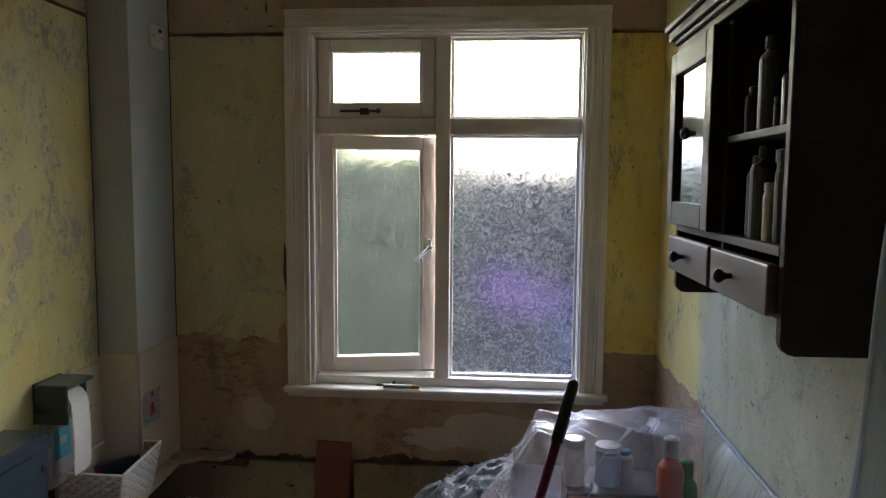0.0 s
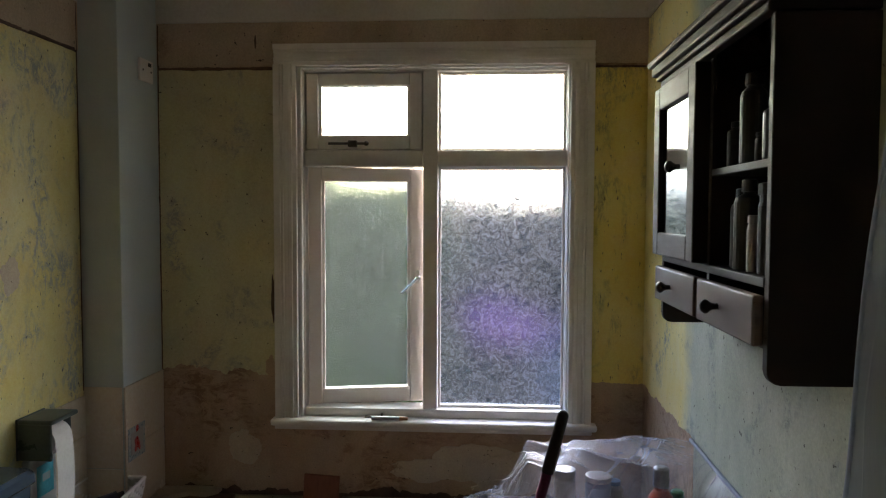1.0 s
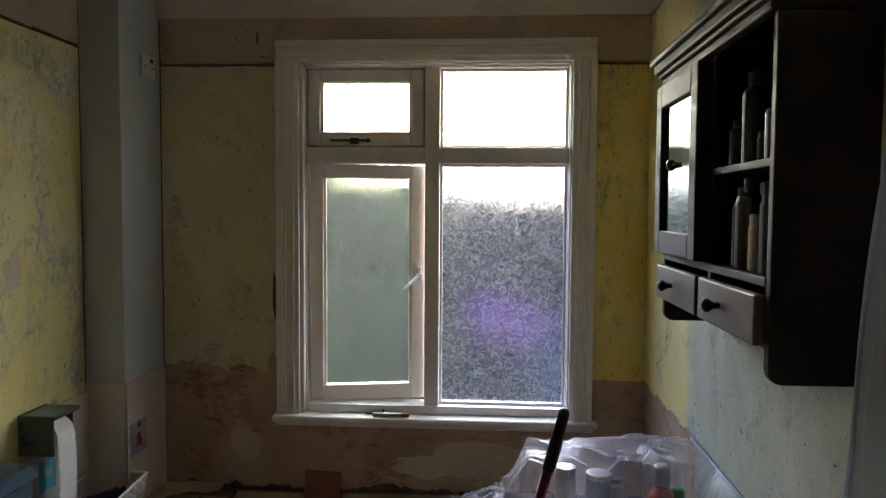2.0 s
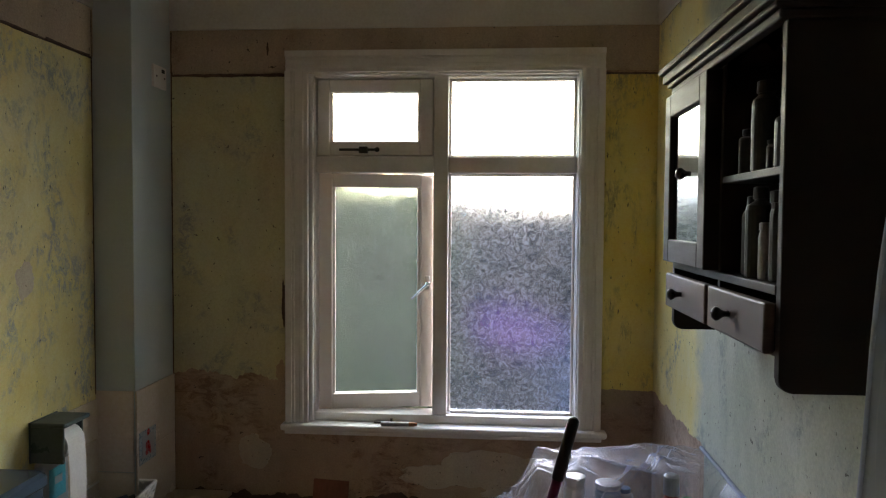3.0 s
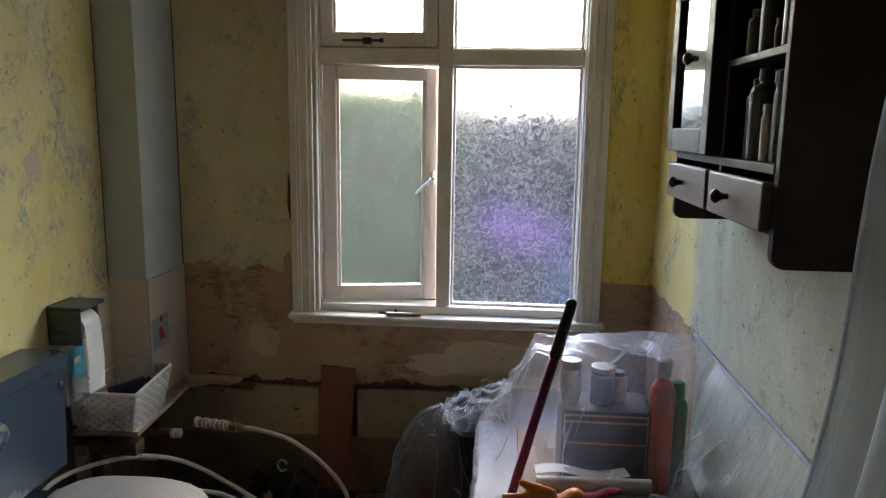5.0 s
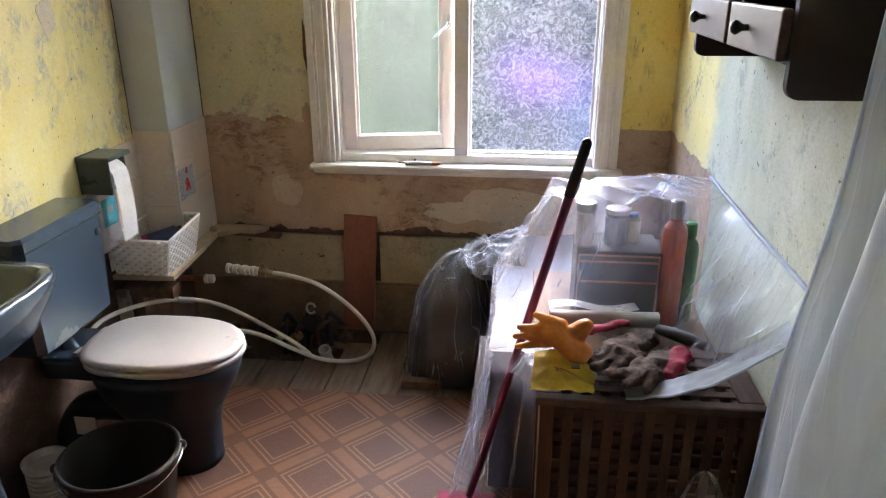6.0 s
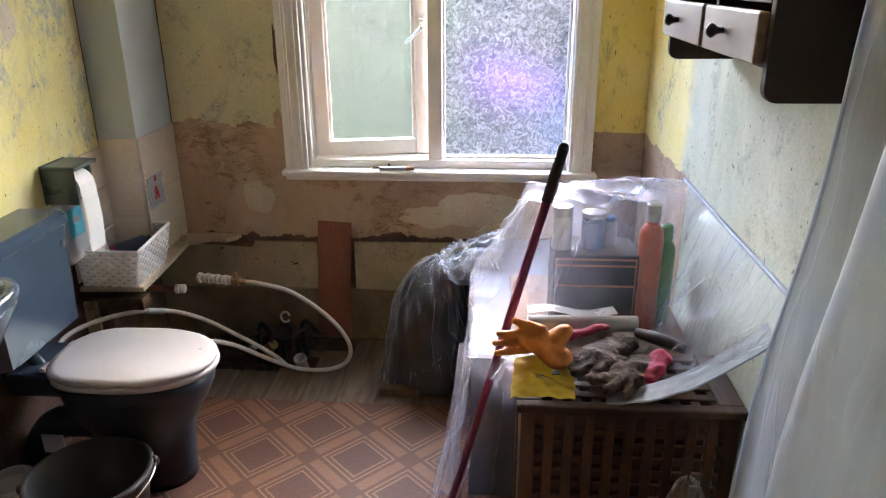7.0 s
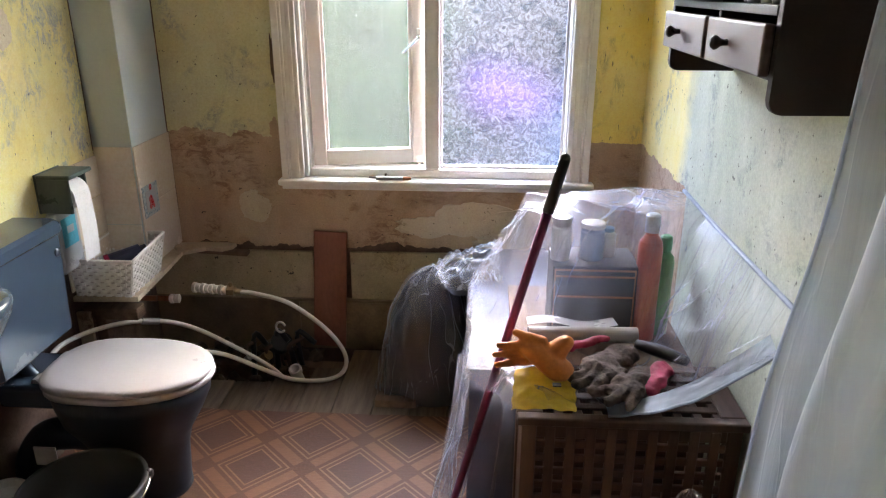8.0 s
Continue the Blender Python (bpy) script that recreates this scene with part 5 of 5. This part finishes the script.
def drape(u, v):
    """u: from the floor at the open side up and across to the wall; v: from the back towards the door."""
    y = -0.70 - 0.86 * v
    drop = ease(-0.89, -1.10, y)
    top = 0.915 * (1 - drop) + 0.622 * drop
    lip = 0.60 * (1 - ease(-0.80, -1.12, y)) + 0.515 * ease(-0.80, -1.12, y)
    keys = [(0.085, 0.01), (0.13, 0.30), (0.152, lip), (0.335, top), (0.50, top + 0.015 - 0.03 * drop), (0.64, top + 0.02 - 0.02 * drop), (0.822, 0.952)]
    k = u * (len(keys) - 1)
    i = min(int(k), len(keys) - 2)
    t = k - i
    (x0, z0), (x1, z1) = keys[i], keys[i + 1]
    x, z = x0 + (x1 - x0) * t, z0 + (z1 - z0) * t
    along, across = x * 0.75 - y * 0.66, x * 0.66 + y * 0.75
    ridge = (1 - abs(noise.noise((across * 15, along * 4.5, z * 3)))) ** 4
    fine = (1 - abs(noise.noise((across * 27 + 3, along * 7, z * 9)))) ** 5
    w = 0.012 * noise.noise((x * 10, y * 10, z * 5)) + 0.022 * ridge + 0.004 * fine
    if u < 0.34:
        x += 0.020 * math.sin(y * 42 + z * 3) * (1 - u * 2.9) + w
    else:
        z += w * (1 - 0.9 * ease(0.9, 1.0, u))
    return Vector((x, y + 0.5 * w, z))


part("film", surface(bm_new(), lambda u, v: drape(u, v * (0.45 + 0.36 * ease(0.30, 0.50, u) - 0.07 * ease(0.6, 0.8, u) + 0.40 * ease(0.82, 1.0, u))), 260, 190), SHEET, sheet, smooth=True)
b = bm_new()


def rear(u, v):
    p = drape(0.33 + 0.67 * u, 0.0)
    return Vector((p.x, p.y + 0.10 * v + 0.01 * noise.noise((u * 9, v * 6, 1)), p.z + (0.50 - p.z) * v))


part("film_back", surface(bm_new(), rear, 50, 20), SHEET, sheet, smooth=True)


def skirt(u, v):
    x, y = 0.140 + 0.160 * u, -1.050 - 0.10 * u
    z = (0.56 + 0.05 * u) * (1 - v) + 0.012 * v
    f = (0.020 * math.sin(u * 19 + v * 1.5) + 0.008 * math.sin(u * 47 + v * 4)) * (0.15 + 0.85 * v) + 0.014 * noise.noise((u * 7, v * 5, 9)) * v
    return Vector((x - 0.115 * v ** 1.3 * (1 - u) + f, y + f * 0.8 - 0.04 * v, z))


part("hanging_corner", surface(bm_new(), skirt, 90, 60), SHEET, sheet, smooth=True)
part("taped_edge", tube(bm_new(), [(0.817, -0.70, 0.958), (0.817, -1.1, 0.950), (0.817, -1.70, 0.948)], 0.006, 8, 10), SHEET_MILK, sheet, smooth=True)


def flap(u, v):
    p, q = Vector((0.50, -1.432, 0.620)), Vector((0.812, -1.52, 0.835))
    s = p.lerp(q, u)
    sag = -0.05 * math.sin(math.pi * u)
    return s + Vector((0, 0.05 * v, sag * 0.8 + (0.003 + 0.020 * u) * v + 0.004 * noise.noise((u * 14, v * 4, 6))))


part("loose_edge", surface(bm_new(), flap, 50, 8), SHEET_MILK, sheet, smooth=True)
part("hem", tube(bm_new(), [flap(u, 0.0) for u in np.linspace(0, 1, 12)], 0.0035, 6, 4), SHEET_MILK, sheet, smooth=True)

# ---- covered heap on the boards ----
heap = thing("rubbish_bag", (0.02, -0.35, 0.0), "black rubbish bag under clear polythene on the boards", "bag")


def mound(k, puff):
    def f(u, v):
        a, h = 2 * math.pi * u, v
        n = noise.noise((math.cos(a) * 1.6, math.sin(a) * 1.6, h * 2 + k))
        m = noise.noise((math.cos(a) * 4, math.sin(a) * 4, h * 5 + k))
        r = math.sqrt(max(0.0, 1 - h ** 2.3)) * (1 + 0.14 * n + 0.06 * m)
        if puff:
            crest = abs(math.sin(a * 11 + 1.5 * math.sin(a * 3) + h)) ** 0.5
            r += puff * (1.02 - h) * (0.25 + 0.7 * crest + 0.5 * m)
        z = 0.525 * h + 0.02 * m * h
        return Vector((0.0 + 0.02 * h + 0.185 * r * math.cos(a), -0.31 + 0.150 * r * math.sin(a), max(0.004, z + (0.012 if puff else 0))))
    return f


part("bag", surface(bm_new(), mound(1.0, 0.0), 60, 30), BAG, heap, smooth=True)
part("clear_cover", surface(bm_new(), mound(1.0, 0.14), 220, 40), SHEET_CLEAR, heap, "wrinkled clear film over the bag", True)
rng = random.Random(4)
cover = mound(1.0, 0.14)
for k in range(14):
    u0, bend = rng.random(), rng.uniform(-0.035, 0.035)
    v0, v1 = rng.uniform(0.03, 0.35), rng.uniform(0.75, 0.97)
    pts = [cover((u0 + bend * t + 0.006 * math.sin(t * 7 + k)) % 1.0, v0 + (v1 - v0) * t) * 1.0 for t in np.linspace(0, 1, 9)]
    pts = [Vector((x * 1.01, -0.31 + (y + 0.31) * 1.03, z + 0.002)) for x, y, z in pts]
    part("fold", tube(bm_new(), pts, lambda t: 0.0003 + 0.0012 * math.sin(math.pi * t), 5, 3), SHEET_MILK, heap, smooth=True)
spill = thing("crumpled_film", (0.16, -0.30, 0.5), "crumpled grey polythene piled between bag and bath", "dust sheet")
part("film", surface(bm_new(), lambda u, v: Vector((0.03 + 0.25 * u, -0.42 + 0.26 * v, 0.50 + 0.09 * u + 0.03 * math.sin(3.1 * v) + 0.035 * noise.noise((u * 5, v * 5, 3)) + 0.020 * abs(noise.noise((u * 13, v * 11, 8))) - 0.5 * max(0, 0.25 - v) * u)), 60, 50), SHEET_CLEAR, spill, smooth=True)
part("lining", surface(bm_new(), lambda u, v: Vector((0.05 + 0.22 * u, -0.40 + 0.24 * v, 0.47 + 0.08 * u + 0.03 * math.sin(3.1 * v) + 0.03 * noise.noise((u * 5, v * 5, 3)) - 0.45 * max(0, 0.25 - v) * u)), 40, 30), BAG, spill, smooth=True)
offcut = thing("timber_offcut", (-0.14, -0.40, 0.0), "short timber offcut on the floorboards", "timber")
part("block", box(bm_new(), -0.20, -0.04, -0.47, -0.43, 0.003, 0.035, 0.003), RAWWOOD, offcut)

# ---- wooden hamper ----
hamper = thing("hamper", (0.54, -1.25, 0.0), "oiled wooden lattice storage hamper with pierced lid", "hamper")
HX0, HX1, HY0, HY1, HZ = 0.304, 0.812, -1.425, -1.165, 0.610
lid = part("lid_frame", box(bm_new(), HX0 - 0.012, HX1 + 0.01, HY0 - 0.012, HY0 + 0.018, HZ - 0.022, HZ, 0.005, 3), HAMPERWOOD, hamper)
part("lid_frame", box(bm_new(), HX0 - 0.012, HX0 + 0.05, HY0 + 0.018, HY1, HZ - 0.022, HZ, 0.005, 3), HAMPERWOOD, hamper)
part("lid_frame", box(bm_new(), HX1 - 0.05, HX1 + 0.01, HY0 + 0.018, HY1, HZ - 0.022, HZ, 0.005, 3), HAMPERWOOD, hamper)
for k in range(5):
    part("lid_slat", box(bm_new(), HX0 + 0.05, HX1 - 0.05, HY0 + 0.040 + 0.046 * k, HY0 + 0.064 + 0.046 * k, HZ - 0.018, HZ - 0.001, 0.002, 1), HAMPERWOOD, hamper)
k = HX0 + 0.075
while k < HX1 - 0.06:
    part("lid_slat", box(bm_new(), k, k + 0.022, HY0 + 0.018, HY1, HZ - 0.020, HZ - 0.006, 0.002, 1), HAMPERWOOD, hamper)
    k += 0.046
for x in (HX0, HX1 - 0.035):
    for y in (HY0, HY1 - 0.035):
        part("post", box(bm_new(), x, x + 0.035, y, y + 0.035, 0.0, HZ - 0.023, 0.003), HAMPERWOOD, hamper)
k = HX0 + 0.055
while k < HX1 - 0.05:
    part("upright_slat", box(bm_new(), k, k + 0.024, HY0 + 0.0005, HY0 + 0.011, 0.03, HZ - 0.03, 0.002, 1), HAMPERWOOD, hamper)
    k += 0.0475
k = 0.06
part("rail", box(bm_new(), HX0 + 0.035, HX1 - 0.035, HY0 + 0.002, HY0 + 0.018, HZ - 0.060, HZ - 0.023, 0.002, 1), HAMPERWOOD, hamper)
while k < HZ - 0.07:
    part("cross_slat", box(bm_new(), HX0 + 0.035, HX1 - 0.035, HY0 + 0.002, HY0 + 0.012, k, k + 0.020, 0.002, 1), HAMPERWOOD, hamper)
    k += 0.0385
part("side_board", box(bm_new(), HX0 + 0.006, HX0 + 0.018, HY0 + 0.035, HY1 - 0.035, 0.03, HZ - 0.024, 0.002), HAMPERWOOD, hamper)
part("back_board", box(bm_new(), HX0 + 0.035, HX1 - 0.035, HY1 - 0.02, HY1 - 0.008, 0.03, HZ - 0.024, 0.002), HAMPERWOOD, hamper)

clearbag = thing("clear_bag", (0.66, -1.56, 0.0), "crumpled clear plastic bag standing before the hamper", "bag")


def puffy(u, v):
    a = 2 * math.pi * u
    n = noise.noise((math.cos(a) * 2.2, math.sin(a) * 2.2, v * 4)) + 0.5 * noise.noise((math.cos(a) * 6, math.sin(a) * 6, v * 9))
    r = math.sin(min(v, 0.999) * math.pi * 0.5 + math.pi * 0.5) ** 0.5 * (1 + 0.16 * n)
    return Vector((0.665 + 0.10 * r * math.cos(a), -1.555 + 0.085 * r * math.sin(a), 0.005 + 0.515 * v + 0.012 * n))


part("film", surface(bm_new(), puffy, 60, 40), SHEET_CLEAR, clearbag, smooth=True)

# ---- things on the hamper ----
roll = thing("bag_roll", (0.47, -1.13, 0.645), "roll of white polythene bags lying on the dust sheet", "roll")
part("roll_body", lathe(bm_new(), [(0.006, -0.145), (0.021, -0.145), (0.022, 0.0), (0.021, 0.145), (0.006, 0.145)], pose(0.475, -1.125, 0.672, 0, 90, 2), 22), SEAT_WHITE, roll)
part("loose_sheet", surface(bm_new(), lambda u, v: Vector((0.33 + 0.24 * u, -1.115 + 0.09 * v, 0.692 + 0.008 * math.sin(u * 7) - 0.02 * v)), 20, 8), SEAT_WHITE, roll, smooth=True)


CRUMPLE = bpy.data.textures.new("crumple", "CLOUDS")
CRUMPLE.noise_scale, CRUMPLE.noise_depth = 0.034, 4


def fused(name, pieces, material, label, category, voxel=0.004, crumple=0.020):
    """A glove: overlapping limbs welded to one soft skin."""
    b = bm_new()
    for p, q, r0, r1, flat in pieces:
        p, q = Vector(p), Vector(q)
        for k in range(9):
            t = k / 8
            ball(b, p.lerp(q, t), r0 + (r1 - r0) * t, (1, 1, flat), 12)
    ob = link(name, b, material, True)
    rm = ob.modifiers.new("weld", "REMESH")
    rm.mode, rm.voxel_size, rm.use_smooth_shade = "VOXEL", voxel, True
    sm = ob.modifiers.new("soften", "SMOOTH")
    sm.iterations, sm.factor = 6, 0.5
    dp = ob.modifiers.new("crumple", "DISPLACE")
    dp.texture, dp.strength, dp.mid_level = CRUMPLE, crumple, 0.5
    return tagged(ob, label, category)


g = Vector((0.335, -1.285, 0.70))
fused("rubber_glove", [(g + Vector(p), g + Vector(q), a, c, f) for p, q, a, c, f in (
    ((0.06, -0.02, -0.035), (0.0, 0.0, 0.012), 0.040, 0.038, 0.62), ((-0.005, 0.0, 0.02), (-0.085, -0.01, 0.022), 0.014, 0.009, 1), ((-0.005, 0, 0.0), (-0.095, -0.01, -0.004), 0.014, 0.009, 1),
    ((0.0, 0.0, -0.02), (-0.09, -0.01, -0.032), 0.014, 0.009, 1), ((0.02, 0.0, 0.03), (-0.045, 0.005, 0.050), 0.015, 0.010, 1), ((0.05, 0, 0.0), (0.075, 0, 0.03), 0.03, 0.022, 0.8))],
    ORANGE, "orange rubber glove draped over the pole and hamper", "glove", 0.004, 0.006)
yp = thing("duster_pack", (0.36, -1.35, 0.616), "yellow folded cloth packet on the hamper lid", "packet")
part("packet", surface(bm_new(), lambda u, v: Vector((0.278 + 0.150 * u + 0.012 * v + 0.0015 * math.sin(v * 20), -1.418 + 0.125 * v + 0.0012 * math.sin(u * 22), 0.619 + 0.018 * math.sin(math.pi * min(1, u * 1.05)) * (0.3 + 0.7 * v) + 0.035 * v * (1 - 0.5 * u) + 0.004 * noise.noise((u * 6, v * 6, 3)))), 30, 20), YELLOWPACK, yp, smooth=True)
part("print_bar", box(bm_new(), 0.375, 0.395, -1.385, -1.370, 0.664, 0.667, turn=None), BLACKPL, yp, "dark printed bars")
g = Vector((0.52, -1.27, 0.664))
fused("work_glove", [(g + Vector(p), g + Vector(q), a, c, f) for p, q, a, c, f in (
    ((0.05, 0.06, 0.0), (-0.03, -0.02, 0.003), 0.042, 0.045, 0.45), ((-0.03, -0.03, 0.0), (-0.095, -0.055, -0.008), 0.017, 0.013, 1), ((-0.02, -0.045, 0), (-0.085, -0.085, -0.01), 0.017, 0.013, 1),
    ((0.0, -0.05, 0.0), (-0.05, -0.105, -0.010), 0.017, 0.013, 1), ((0.03, -0.04, 0.0), (0.01, -0.11, -0.01), 0.016, 0.012, 1))], GLOVE_GREY, "grubby grey work glove lying crumpled", "glove", 0.005)
fused("glove_cuff", [((0.435, -1.205, 0.678), (0.525, -1.180, 0.692), 0.017, 0.014, 0.6)], PINK, "pink knitted cuff of a work glove", "glove", 0.005)
g = Vector((0.575, -1.355, 0.656))
fused("work_glove", [(g + Vector(p), g + Vector(q), a, c, f) for p, q, a, c, f in (
    ((0.05, 0.035, 0.01), (-0.02, 0.0, 0.003), 0.040, 0.045, 0.42), ((-0.03, -0.01, 0.0), (-0.10, -0.025, -0.006), 0.018, 0.013, 1), ((-0.02, -0.03, 0), (-0.075, -0.06, -0.008), 0.018, 0.013, 1),
    ((0.0, -0.03, 0.0), (-0.03, -0.075, -0.008), 0.018, 0.013, 1))], GLOVE_GREY, "stained grey work glove lying flat", "glove", 0.005)
fused("glove_cuff", [((0.605, -1.375, 0.662), (0.640, -1.310, 0.676), 0.026, 0.030, 0.5)], PINK, "crimson knitted cuff of a work glove", "glove", 0.005)
scraper = thing("scraper", (0.66, -1.24, 0.65), "black handled scraper lying on the sheet", "tool")
part("handle", tube(bm_new(), [(0.605, -1.19, 0.682), (0.655, -1.235, 0.686), (0.705, -1.29, 0.690)], lambda t: 0.012 + 0.005 * math.sin(3.1 * t), 12, 8), BLACKPL, scraper, smooth=True)

# ---- mop pole leaning on the hamper ----
mop = thing("mop", (0.115, -1.10, 0.0), "mop with a magenta pole leaning against the covered bath", "mop")
foot, tip = Vector((0.118, -1.105, 0.035)), Vector((0.386, -1.255, 1.178))
grip = foot.lerp(tip, 0.885)
part("pole", rod(bm_new(), foot, grip, 0.0112, seg=18), MAGENTA, mop, smooth=True)
b = rod(bm_new(), grip, tip, 0.0135, 0.0125, 18)
ball(b, tip, 0.0125)
part("grip", b, BLACKPL, mop, "black plastic grip", True)
part("hanging_slot", box(bm_new(), -0.0035, 0.0035, -0.0150, -0.012, -0.03, 0.03, 0.001, 1, Matrix.Translation(foot.lerp(tip, 0.915)) @ (tip - foot).to_track_quat("Z", "Y").to_matrix().to_4x4()), SEAT_WHITE, mop)
b = box(bm_new(), 0.02, 0.20, -1.145, -1.085, 0.006, 0.036, 0.008, 3)
part("head", b, PINK, mop, "pink mop head")
